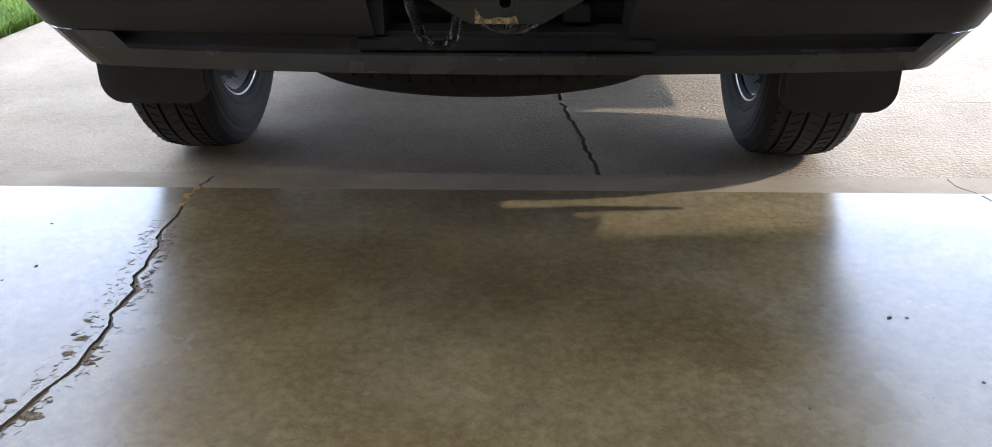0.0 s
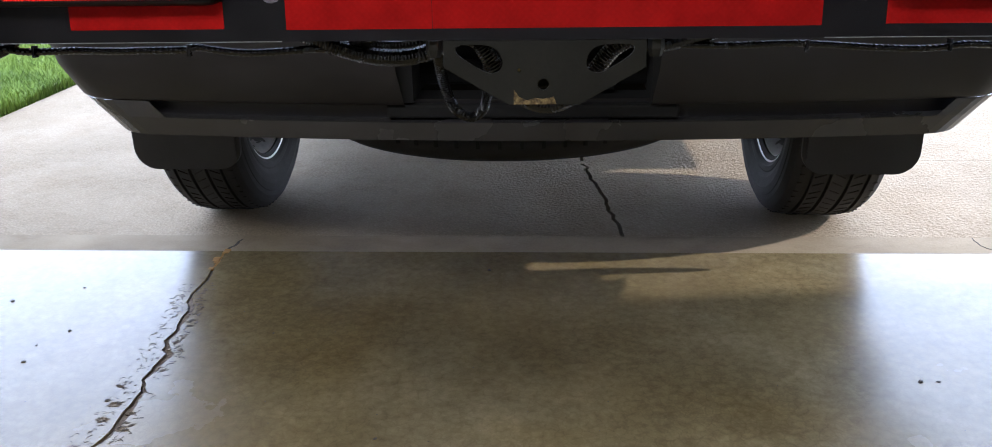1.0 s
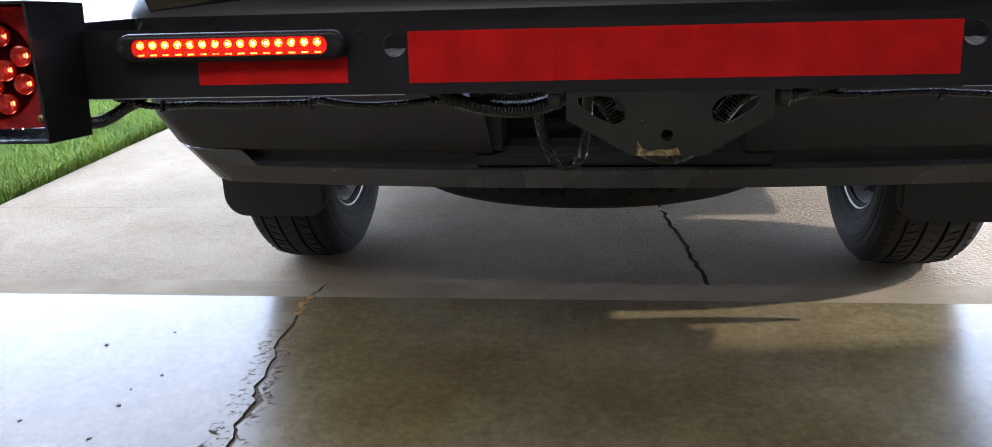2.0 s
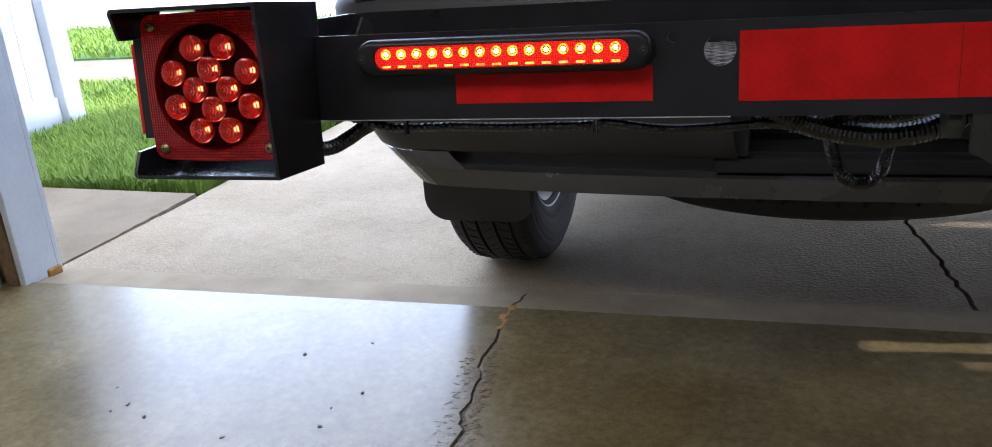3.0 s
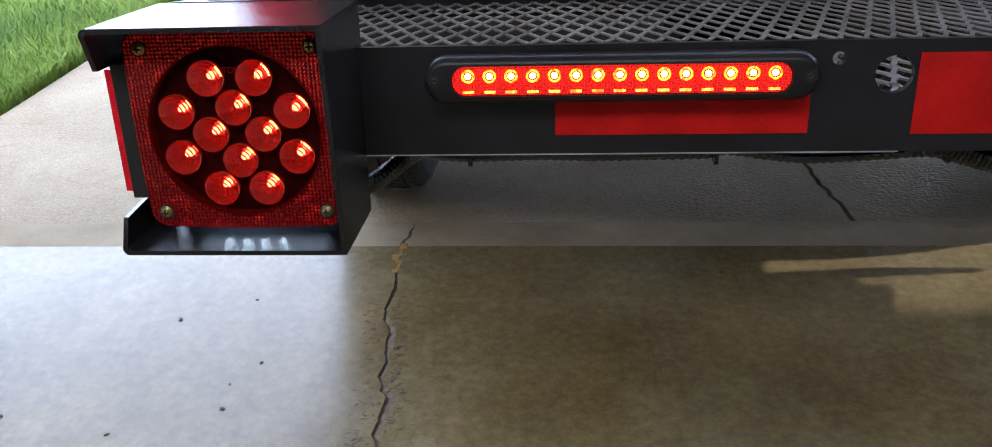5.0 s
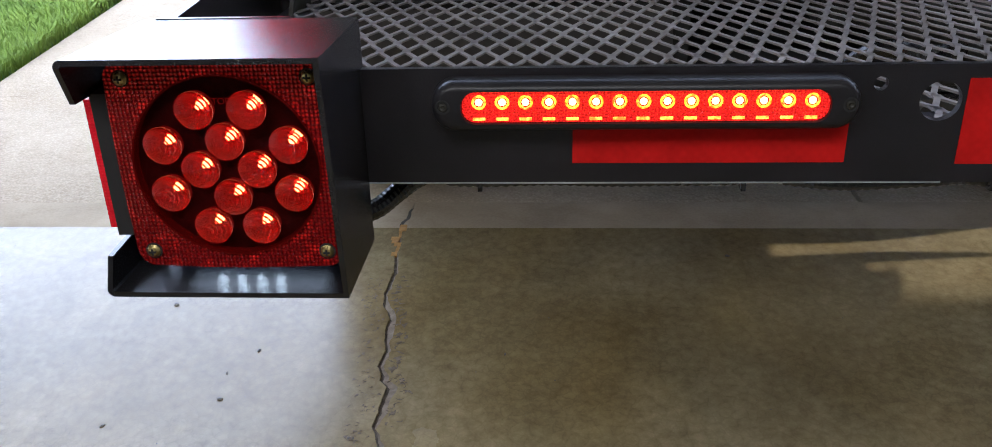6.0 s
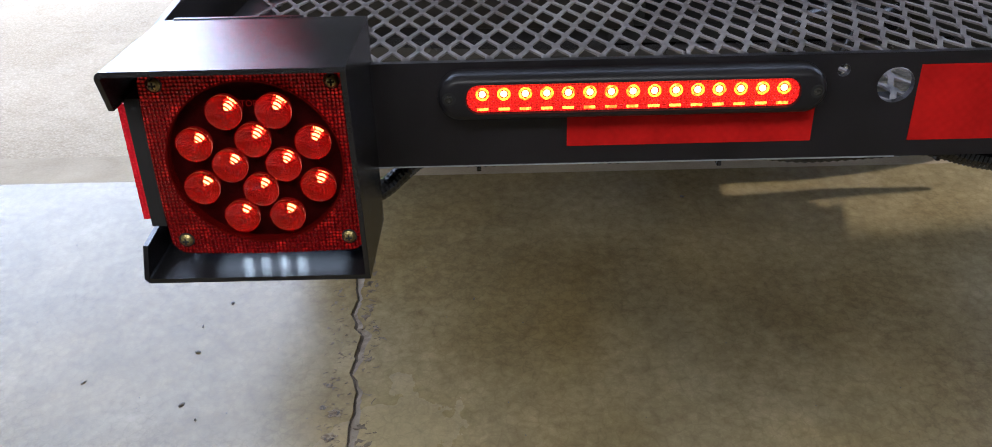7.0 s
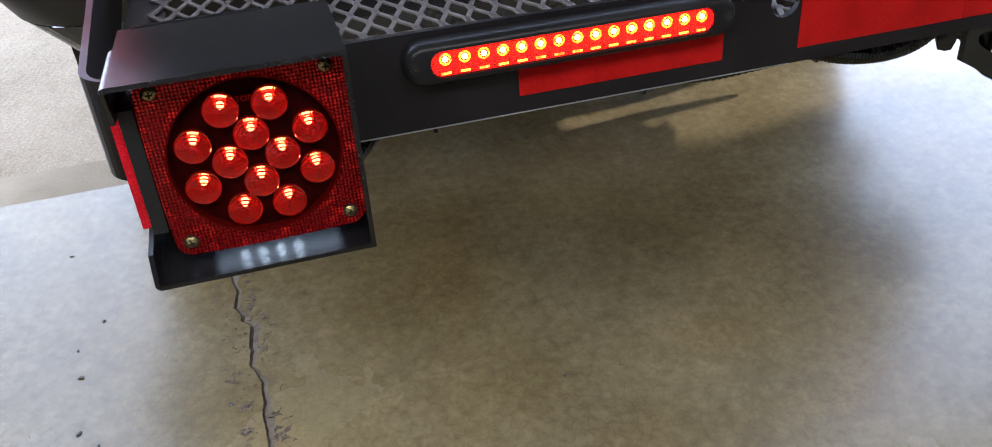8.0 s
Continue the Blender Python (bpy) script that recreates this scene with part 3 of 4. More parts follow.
part("jamb_trim", block(JE, JE + 0.122, 2.536, 2.556, -0.012, 2.24, 0.003), TRIM, frame_e)
part("head_trim", block(JX, JE + 0.022, 2.405, 2.535, 2.178, 2.2, 0.003), TRIM, frame_e)

track = thing("door_track", "galvanised steel garage door track on the stud", "door track")
b = sheet([(JX - 0.105, 2.34), (JX - 0.101, 2.34), (JX - 0.101, 2.392), (JX - 0.060, 2.392), (JX - 0.060, 2.345), (JX - 0.056, 2.345), (JX - 0.056, 2.396), (JX - 0.105, 2.396)], 0.0, 2.25, "z")
part("rail", b, TRACK, track)
part("flag_bracket", block(JX - 0.054, JX - 0.040, 2.36, 2.402, 0.30, 0.36, 0.002), TRACK, track)
sensor = thing("door_sensor", "small black garage door safety sensor on a bracket", "sensor")
part("body", block(JX - 0.185, JX - 0.118, 2.335, 2.385, 0.035, 0.098, 0.006), PLASTIC, sensor)
part("bracket", block(JX - 0.20, JX - 0.105, 2.386, 2.390, 0.0, 0.11), TRACK, sensor, "bent steel bracket")
piece = part("wing_nut", turned([(2.30, 0.004), (2.325, 0.012), (2.334, 0.012)], 12, "y"), TRACK, sensor, "steel wing nut")
piece.location = (JX - 0.125, 0.0, 0.06)

# unseen box and cord put round the added fill lamp
fill_box = thing("fill_light", "unseen white ceiling box added round the fill lamp", "ceiling light")
part("housing", block(-2.24, 0.24, -0.34, 0.34, 2.38, 2.44, 0.008), TRIM, fill_box)
part("cord", tube([(-1.0, 0.0, 2.43), (-1.0, 0.0, 2.73)], 0.006, 8, step=0.1), LOOM, fill_box)

# ---- outdoors ----
fence = thing("vinyl_fence", "white vinyl privacy fence with a square end post", "fence")
part("post", block(-4.07, -3.94, 4.46, 4.59, -0.1, 1.75, 0.006), VINYL, fence)
part("cap", block(-4.085, -3.925, 4.445, 4.605, 1.75, 1.79, 0.01), VINYL, fence)
part("bottom_rail", block(-4.042, -3.985, 2.56, 4.458, -0.03, 0.145, 0.004), VINYL, fence)
part("top_rail", block(-4.042, -3.985, 2.56, 4.458, 1.55, 1.70, 0.004), VINYL, fence)
for i in range(12):
    part("board", block(-4.026, -4.004, 2.562 + 0.158 * i, 2.562 + 0.158 * i + 0.156, 0.146, 1.549, 0.002), VINYL, fence)


def blades(name, areas, count, label, seed, hmin=0.045, hmax=0.10, width=0.0021):
    rnd = random.Random(seed)
    total = sum((a[1] - a[0]) * (a[3] - a[2]) for a in areas)
    vs, fs = [], []
    for x0, x1, y0, y1 in areas:
        for _ in range(int(count * (x1 - x0) * (y1 - y0) / total)):
            x, y = rnd.uniform(x0, x1), rnd.uniform(y0, y1)
            h, a = rnd.uniform(hmin, hmax), rnd.uniform(0, 6.283)
            bend, w = rnd.uniform(0.2, 0.9) * h, width * rnd.uniform(0.7, 1.4)
            c, s = math.cos(a), math.sin(a)
            i = len(vs)
            for u, k in ((0, 1.0), (0.55, 0.8)):
                for d in (-1, 1):
                    vs.append((x + c * bend * u * u - s * w * k * d, y + s * bend * u * u + c * w * k * d, -0.045 + h * u))
            vs.append((x + c * bend, y + s * bend, -0.045 + h * (1 - 0.25 * bend / h)))
            fs += [(i, i + 1, i + 3, i + 2), (i + 2, i + 3, i + 4)]
    me = bpy.data.meshes.new(name)
    me.from_pydata(vs, [], fs)
    me.materials.append(GRASS)
    return tagged(new(name, me), label, "grass", kind="stuff")


blades("lawn", [(-3.9, -2.37, 3.40, 5.78)], 85000, "bright green lawn grass, a little long", 1)
blades("lawn", [(-9.0, -3.9, 3.40, 5.78)], 50000, "bright green lawn grass behind the fence post", 2, width=0.004)
blades("verge", [(-14.0, -2.7, 7.12, 9.4), (3.4, 10, 7.12, 9.4)], 42000, "bright green grass verge between path and street", 3, 0.05, 0.10, 0.007)
blades("lawn", [(4.52, 7.6, 3.0, 5.78)], 20000, "bright green lawn grass beside the driveway", 4, width=0.005)
turf = thing("turf", "green lawn turf under the grass blades", "lawn", kind="structure")
TURF = surface("turf", (0.03, 0.08, 0.015), (0.07, 0.15, 0.03), 0.9, scale=6, fine=90, bump=0.5, fine_bump=0.8)
for x0, x1, y0, y1 in ((-30, DX - 0.03, 3.43, 5.78), (-60, DX - 0.31, 7.12, 9.39), (4.52, 30, 2.6, 5.78), (3.42, 60, 7.12, 9.39), (-60, 60, 17.71, 60)):
    part("turf_bed", block(x0, x1, y0, y1, -0.15, -0.04 if y0 < 10 else 0.0), TURF, turf)


# ---- the parked car ----
car = thing("car", "black full-size car backed up to the garage, dark plastic bumper", "car", pose(-0.052, 2.13, 0, 0, 0, -0.5))


def plan_line(half, back, deep=0.05, corner=0.12, n=14):
    """The bumper's outline from above, from one side round the back to the other."""
    right = []
    for i in range(n + 1):
        x = (half - corner) * i / n
        right.append((x, back + 0.055 * (x / 0.85) ** 2))
    y0 = right[-1][1]
    for i in range(1, 9):
        w = radians(90 * i / 8)
        right.append((half - corner + corner * math.sin(w), y0 + corner * (1 - math.cos(w)) * 0.9))
    right.append((half + 0.005, y0 + corner * 0.9 + deep * 0.5))
    right.append((half + 0.005, y0 + corner * 0.9 + deep))
    return [(-x, y) for x, y in right[:0:-1]] + right


def loft(levels, deep=0.05):
    """A shell through outlines at rising heights: rows of (half width, back, z)."""
    b = bmesh.new()
    rows = []
    for half, back, z in levels:
        rows.append([b.verts.new((x, y, z)) for x, y in plan_line(half, back, deep)])
    for p, q in zip(rows, rows[1:]):
        for i in range(len(p) - 1):
            b.faces.new((p[i], p[i + 1], q[i + 1], q[i]))
    return b, rows


# upper fascia, left open in the middle where the hitch comes out
b, rows = loft([(1.018, 0.006, 0.463), (1.026, -0.004, 0.470), (1.064, -0.022, 0.54), (1.082, -0.03, 0.62), (1.086, -0.028, 0.76), (1.08, 0.0, 0.80), (1.07, 0.05, 0.812)], 0.105)
gone = [f for f in b.faces if abs(f.calc_center_median().x - 0.01) < 0.255 and f.calc_center_median().z < 0.66]
bmesh.ops.delete(b, geom=gone, context="FACES")
part("bumper_cover", b, PLASTIC, car, "dark grey moulded plastic bumper", smooth=True)
# near-black cheeks and back panel paint the shade inside the hitch opening
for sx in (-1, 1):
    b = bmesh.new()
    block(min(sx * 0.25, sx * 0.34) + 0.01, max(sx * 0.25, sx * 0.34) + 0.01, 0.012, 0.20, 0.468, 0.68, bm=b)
    part("cutout_cheek", b, SHADEBLACK, car)
part("cutout_shade_panel", block(-0.26, 0.28, 0.20, 0.215, 0.40, 0.70), SHADEBLACK, car, "near-black panel painting the shade behind the hitch opening")

# recessed band and the grey lip under it
b, rows = loft([(0.945, 0.040, 0.415), (1.0, 0.034, 0.470)])
part("bumper_recess", b, PLASTIC, car, "dark recess above the lip", smooth=True)
b, rows = loft([(0.932, 0.060, 0.382), (0.948, 0.016, 0.3835), (0.982, 0.004, 0.4255), (0.970, 0.040, 0.4275)])
part("bumper_lip", b, LIPM, car, "lighter grey satin bumper lip")
b, rows = loft([(0.982, 0.004, 0.4255), (1.022, 0.004, 0.4625)])
gone = [f for f in b.faces if -0.84 < f.calc_center_median().x < 0.875]
bmesh.ops.delete(b, geom=gone, context="FACES")
for side in (-1, 1):
    half = bmesh.new()
    for f in b.faces:
        if f.calc_center_median().x * side > 0:
            half.faces.new([half.verts.new(v.co) for v in f.verts])
    bmesh.ops.remove_doubles(half, verts=half.verts, dist=1e-5)
    part("lip_end", half, LIPM, car)
b.free()
part("lip_step", block(-0.30, 0.32, 0.018, 0.16, 0.432, 0.462, 0.006), SHADEBLACK, car, "black step pad")

# body shell: a side profile with wheel arches, pulled in towards the roof
def arch(cy, r, n=14):
    return [(cy + r * math.cos(radians(180 - 180 * i / n)), 0.36 + r * math.sin(radians(180 - 180 * i / n))) for i in range(n + 1)]


profile = [(0.12, 0.67), (0.30, 0.67)] + [p for p in arch(0.69, 0.45) if p[1] > 0.68 or p[0] > 0.69] + [(1.24, 0.36), (3.25, 0.36)] + arch(3.70, 0.45) + [(4.23, 0.40), (4.62, 0.42), (4.68, 0.75), (4.60, 1.02), (3.55, 1.12), (2.75, 1.68), (2.3, 1.80), (0.55, 1.82), (0.30, 1.76), (0.06, 1.12), (0.02, 0.82)]
b = bmesh.new()
def half_at(z):
    return 1.0 if z < 1.1 else 1.0 - 0.22 * (z - 1.1) / 0.72
left = [b.verts.new((-half_at(z), y, z)) for y, z in profile]
right = [b.verts.new((half_at(z), y, z)) for y, z in profile]
caps = [b.faces.new(left), b.faces.new(right[::-1])]
for i in range(len(profile)):
    k = (i + 1) % len(profile)
    b.faces.new((left[i], left[k], right[k], right[i]))
bmesh.ops.triangulate(b, faces=caps)
part("body_shell", b, PAINT, car, "black painted body")
b = bmesh.new()
for pts in (((-0.70, 0.075, 1.15), (0.70, 0.075, 1.15), (0.62, 0.275, 1.70), (-0.62, 0.275, 1.70)),):
    b.faces.new([b.verts.new((x, y - 0.008, z)) for x, y, z in pts])
    g = bmesh.ops.extrude_face_region(b, geom=list(b.faces))
    bmesh.ops.translate(b, verts=[v for v in g["geom"] if isinstance(v, bmesh.types.BMVert)], vec=(0, 0.006, 0))
part("rear_window", b, CLEAR, car, "dark tinted rear glass")
for sx in (-1, 1):
    for y0, y1 in ((0.42, 1.15), (1.22, 2.05), (2.12, 2.85)):
        x0, x1 = half_at(1.18) * sx * 1.004, half_at(1.66) * sx * 1.004
        top1 = y1 if y1 < 2.6 else 2.62
        b = bmesh.new()
        b.faces.new([b.verts.new(v) for v in ((x0, y0, 1.18), (x0, y1 if y1 < 2.6 else 3.25, 1.18), (x1, top1, 1.66), (x1, y0 + 0.04, 1.66))])
        g = bmesh.ops.extrude_face_region(b, geom=list(b.faces))
        bmesh.ops.translate(b, verts=[v for v in g["geom"] if isinstance(v, bmesh.types.BMVert)], vec=(sx * 0.004, 0, 0))
        part("side_window", b, CLEAR, car, "dark tinted glass")
    b = sheet(rounded(0.88, 0.99, 0.90, 1.12, 0.03), 0.03, 0.06)
    if sx < 0:
        for v in b.verts:
            v.co.x *= -1
    part("tail_lamp", b, TAILLIT, car, "lit red tail lamp lens")
    part("mirror", block(min(sx * 1.0, sx * 1.2), max(sx * 1.0, sx * 1.2), 2.85, 2.95, 1.08, 1.26, 0.03), PAINT, car)
part("underbody", block(-0.66, 0.62, 1.12, 4.3, 0.31, 0.46, 0.03), UNDER, car, "dusty grey floor pan")
piece = part("rear_axle", turned([(-0.72, 0.05), (-0.12, 0.05), (-0.10, 0.13), (0.12, 0.13), (0.14, 0.05), (0.72, 0.05)], 20), DULL, car)
piece.location = (0, 0.69, 0.39)
piece = part("muffler", turned([(1.15, 0.03), (1.17, 0.10), (1.75, 0.10), (1.78, 0.03)], 20, "y"), DULL, car)
piece.location = (0.40, 0, 0.42)

# spare wheel slung flat under the tail
b = turned([(0.292, 0.16), (0.300, 0.25), (0.296, 0.30), (0.305, 0.345), (0.325, 0.372), (0.352, 0.385), (0.372, 0.388), (0.374, 0.380), (0.380, 0.380), (0.382, 0.388),
            (0.43, 0.388), (0.50, 0.37), (0.51, 0.25), (0.50, 0.16)], 96, "z", closed=True)
spare = part("spare_tyre", b, RUBBER, car, "dirty spare tyre slung under the tail", smooth=True)
spare.location, spare.scale = (-0.070, 0.64, -0.045), (1.38, 1.10, 1)
# near-black blocks paint the shade of notches in the tread
b = bmesh.new()
for i in range(64):
    w = 2 * math.pi * i / 64
    o = block(-0.003, 0.003, 0.379, 0.390, 0.350, 0.372)
    bmesh.ops.rotate(o, verts=o.verts, cent=(0, 0, 0), matrix=Matrix.Rotation(w, 3, "Z"))
    join(b, o)
piece = part("tread_notch", b, SHADEBLACK, spare)
piece["kind"] = "stuff"
b = turned([(0.335, 0.02), (0.325, 0.10), (0.340, 0.16), (0.42, 0.165), (0.42, 0.02)], 40, "z")
part("spare_rim", b, DULL, spare)


def wheel(x, y, side, wide=0.88):
    """A road wheel with its tread; side is +1 where the outer face looks to +x."""
    w = part("wheel", turned([(-0.11, 0.240), (-0.108, 0.250), (-0.100, 0.250), (-0.092, 0.236), (-0.07, 0.215), (0.02, 0.205), (0.06, 0.22), (0.085, 0.235), (0.11, 0.242), (0.112, 0.229),
                              (0.06, 0.20), (0.02, 0.193), (-0.07, 0.202), (-0.090, 0.222)], 56, closed=True), ALLOY, car, "dusty grey alloy rim", smooth=True)
    w.location, w.scale = (x, y, 0.373), (wide * side, 1.015, 1.015)
    R = 0.388
    prof = [(-0.112, 0.246), (-0.117, 0.253), (-0.120, 0.266), (-0.1195, 0.270), (-0.126, 0.285), (-0.132, 0.312), (-0.1305, 0.332), (-0.1285, 0.334), (-0.128, 0.348), (-0.117, 0.368), (-0.100, 0.380)]
    for g in (-0.072, -0.026, 0.026, 0.072):
        prof += [(g - 0.0052, R - 0.35 * abs(g) ** 1.9), (g - 0.004, R - 0.012), (g + 0.004, R - 0.012), (g + 0.0052, R - 0.35 * abs(g) ** 1.9)]
    prof += [(0.100, 0.380), (0.118, 0.368), (0.130, 0.345), (0.132, 0.31), (0.124, 0.27), (0.112, 0.232), (0.10, 0.225), (-0.10, 0.225)]
    tyre = part("tyre", turned(prof, 120, closed=True), RUBBER, w, "black road tyre with grooved tread", smooth=False)
    # solid near-black slivers stand in for the shade inside the sipes
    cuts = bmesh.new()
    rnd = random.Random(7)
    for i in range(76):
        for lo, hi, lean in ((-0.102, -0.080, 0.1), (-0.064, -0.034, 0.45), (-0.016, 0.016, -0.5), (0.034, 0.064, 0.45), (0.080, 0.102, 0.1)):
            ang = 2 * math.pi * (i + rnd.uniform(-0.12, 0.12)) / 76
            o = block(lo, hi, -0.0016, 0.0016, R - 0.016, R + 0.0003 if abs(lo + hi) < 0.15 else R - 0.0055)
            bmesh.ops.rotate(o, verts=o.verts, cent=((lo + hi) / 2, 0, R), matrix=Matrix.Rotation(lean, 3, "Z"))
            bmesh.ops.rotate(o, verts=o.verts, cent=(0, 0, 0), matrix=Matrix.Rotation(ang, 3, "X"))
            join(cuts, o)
    sipes = part("tread_sipe", cuts, SHADEBLACK, w)
    sipes["kind"] = "stuff"
    disc = turned([(0.035, 0.03), (0.055, 0.06), (0.06, 0.19), (0.075, 0.20), (0.085, 0.06), (0.085, 0.03)], 40, closed=True)
    part("disc", disc, ALLOY, w)
    part("brake_drum", turned([(-0.06, 0.02), (-0.055, 0.15), (0.03, 0.155), (0.033, 0.02)], 32), DULL, w, "dark brake behind the rim")
    return w


wheel(-0.885, 0.735, -1)
wheel(0.785, 0.712, 1, 0.99)
wheel(-0.885, 3.70, -1)
wheel(0.785, 3.70, 1)
# unseen boards and sills added to keep low sun from under the car
for sx in (-1, 1):
    part("side_sun_blocker", block(min(sx * 0.90, sx * 1.07), max(sx * 0.90, sx * 1.07), 1.14, 3.26, 0.245, 0.315, 0.012), PLASTIC, car, "unseen black plastic board added along the side to block low sun")
    part("sill_sun_blocker", block(min(sx * 0.84, sx * 0.97), max(sx * 0.84, sx * 0.97), 1.16, 3.24, 0.315, 0.45, 0.01), PAINT, car)
    part("frame_rail", block(min(sx * 0.44, sx * 0.53), max(sx * 0.44, sx * 0.53), 0.30, 4.2, 0.42, 0.56, 0.008), DULL, car, "dusty black frame rail")
part("fuel_tank", block(-0.42, 0.30, 1.15, 2.0, 0.30, 0.47, 0.03), UNDER, car)

for sx in (-1, 1):
    outline = rounded(0.680, 0.948 if sx < 0 else 0.955, 0.243 if sx < 0 else 0.233, 0.56, 0.055, 8)
    b = bmesh.new()
    sheet([(sx * x - 0.032, z) for x, z in outline], 0.246, 0.258, bm=b)
    sheet([(sx * x - 0.032, z) for x, z in rounded(0.69, 0.735, 0.27, 0.55, 0.006, 3)], 0.240, 0.246, bm=b)
    part("mud_flap", b, FLAPM, car, "stiff black moulded mud flap", smooth=False)

# added black panels that keep the sun from passing between the wheels
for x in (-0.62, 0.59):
    part("arch_sun_blocker", block(x, x + 0.03, 0.36, 1.13, 0.29, 0.82, 0.004), SHADEBLACK, car, "black panel added inside the wheel arch to block sun")
# unseen panels added to close a stray sun stripe on the floor
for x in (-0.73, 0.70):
    part("stripe_sun_blocker", block(x, x + 0.03, 0.20, 0.345, 0.39, 0.672, 0.004), SHADEBLACK, car, "unseen black panel added behind the bumper to block sun")

# receiver hitch in the opening, coloured as dark as the painted shade round it
part("receiver_tube", block(-0.038, 0.042, 0.02, 0.30, 0.545, 0.625, 0.006), SHADEBLACK, car, "black square hitch receiver")
piece = part("cross_tube", turned([(-0.42, 0.028), (0.44, 0.028)], 20), SHADEBLACK, car)
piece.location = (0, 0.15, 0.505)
part("plug_socket", block(0.13, 0.19, 0.10, 0.16, 0.475, 0.515, 0.006), SHADEBLACK, car)

# ---- the cargo carrier on the hitch ----
carrier = thing("cargo_carrier", "black steel hitch cargo carrier with an expanded mesh deck", "cargo carrier", pose(-0.015, 1.204, 0.763, -6.2, 0, 0))
HALF, DEEP, TALL, R = 0.770, 0.455, 0.071, 0.026
RISE, SPLAY = 0.045, 0.048  # the frame sags at the rear and stands a little askew
slot = ring(-0.278, 0.0495, 0.0118, 28)
slot2 = ring(0.278, 0.0495, 0.0118, 28)
small = ring(-0.3125, 0.0600, 0.0042, 14)
small2 = ring(0.3125, 0.0600, 0.0042, 14)
rear = [(-HALF + R, 0), (HALF - R, 0), (HALF - R, TALL), (-HALF + R, TALL)]
part("rear_rail", holed(rear, [slot, slot2, small, small2], 0.0, 0.005), BLACK, carrier, "black powder-coated flat rear rail")


def bend(sx):
    """Rounded corner and side rail in one bent strip."""
    line = [(sx * (HALF - R), 0.0)]
    for i in range(1, 9):
        w = radians(90 * i / 8)
        line.append((sx * (HALF - R + R * math.sin(w)), R * (1 - math.cos(w))))
    line.append((sx * HALF, DEEP - R))
    for i in range(1, 9):
        w = radians(90 * i / 8)
        line.append((sx * (HALF - R + R * math.cos(w)), DEEP - R + R * math.sin(w)))
    b = bmesh.new()
    rows = []
    for i, (x, y) in enumerate(line):
        inx = x - sx * 0.005 * (abs(x) - (HALF - R)) / R
        iny = y + 0.005 * (1 if y < R else (-1 if y > DEEP - R else 0)) * (1 - (abs(x) - (HALF - R)) / R)
        up, out = RISE * max(y, 0), SPLAY * max(y, 0)
        rows.append([b.verts.new(v) for v in ((x - out, y, up), (inx - out, iny, up), (inx - out, iny, TALL + up), (x - out, y, TALL + up))])
    for p, q in zip(rows, rows[1:]):
        for j in range(4):
            b.faces.new((p[j], p[(j + 1) % 4], q[(j + 1) % 4], q[j]))
    return b


for sx in (-1, 1):
    part("side_rail", bend(sx), BLACK, carrier, "black bent steel side rail")
part("front_rail", block(-HALF + R - SPLAY * DEEP, HALF - R - SPLAY * DEEP, DEEP - 0.005, DEEP, RISE * DEEP, TALL + RISE * DEEP), BLACK, carrier)
for y in (0.006, DEEP - 0.031):
    part("deck_angle", block(-HALF + 0.03, HALF - 0.03, y, y + 0.025, 0.0295, 0.0335), BLACK, carrier)
part("deck_support", block(-0.013, 0.013, 0.032, DEEP - 0.032, 0.0045, 0.0330, 0.002), DULL, carrier)


def expanded_mesh(x0, x1, y0, y1, z, px, half, w, t):
    """Expanded steel: bent strands that meet in wide flat knuckles, in rows half a pitch apart."""
    vs, fs = [], []

    def strand(ax, ay, bx, by):
        # out of one knuckle, slantwise, and into the next
        dx, dy = bx - ax, by - ay
        line = [(ax, ay), (ax + 0.10 * dx, ay + 0.20 * dy), (ax + 0.90 * dx, ay + 0.80 * dy), (bx, by)]
        first = len(vs)
        for k, (x, y) in enumerate(line):
            wx = w * (0.50 if k in (1, 2) else 0.62)
            lift = 0.0011 * (k / 3.0 - 0.5)
            vs.extend([(x - wx, y, z + lift), (x + wx, y, z + lift), (x + wx, y, z + lift + t), (x - wx, y, z + lift + t)])
        for k in range(3):
            i = first + 4 * k
            for j in range(4):
                fs.append((i + j, i + (j + 1) % 4, i + 4 + (j + 1) % 4, i + 4 + j))

    rows = int((y1 - y0) / half)
    for j in range(rows):
        ya, yb = y0 + j * half, y0 + (j + 1) * half
        for i in range(int((x1 - x0) / px) + 2):
            cx = x0 + (i + (0.5 if j % 2 else 0.0)) * px
            a, b = cx - SPLAY * ya, cx - SPLAY * yb
            for side in (-0.5, 0.5):
                ends = (a, b + side * px)
                if min(ends) > x0 - SPLAY * ya and max(ends) < x1 - SPLAY * ya:
                    strand(ends[0], ya, ends[1], yb)
    me = bpy.data.meshes.new("deck_mesh")
    me.from_pydata(vs, [], fs)
    me.materials.append(MESHM)
    return me


deck = new("deck_mesh", expanded_mesh(-0.7435, HALF - 0.012, 0.0010, DEEP - 0.01, 0.0350, 0.02125, 0.0275, 0.0043, 0.0016))
deck.parent = carrier
tagged(deck, "scuffed grey expanded steel mesh", kind="stuff")
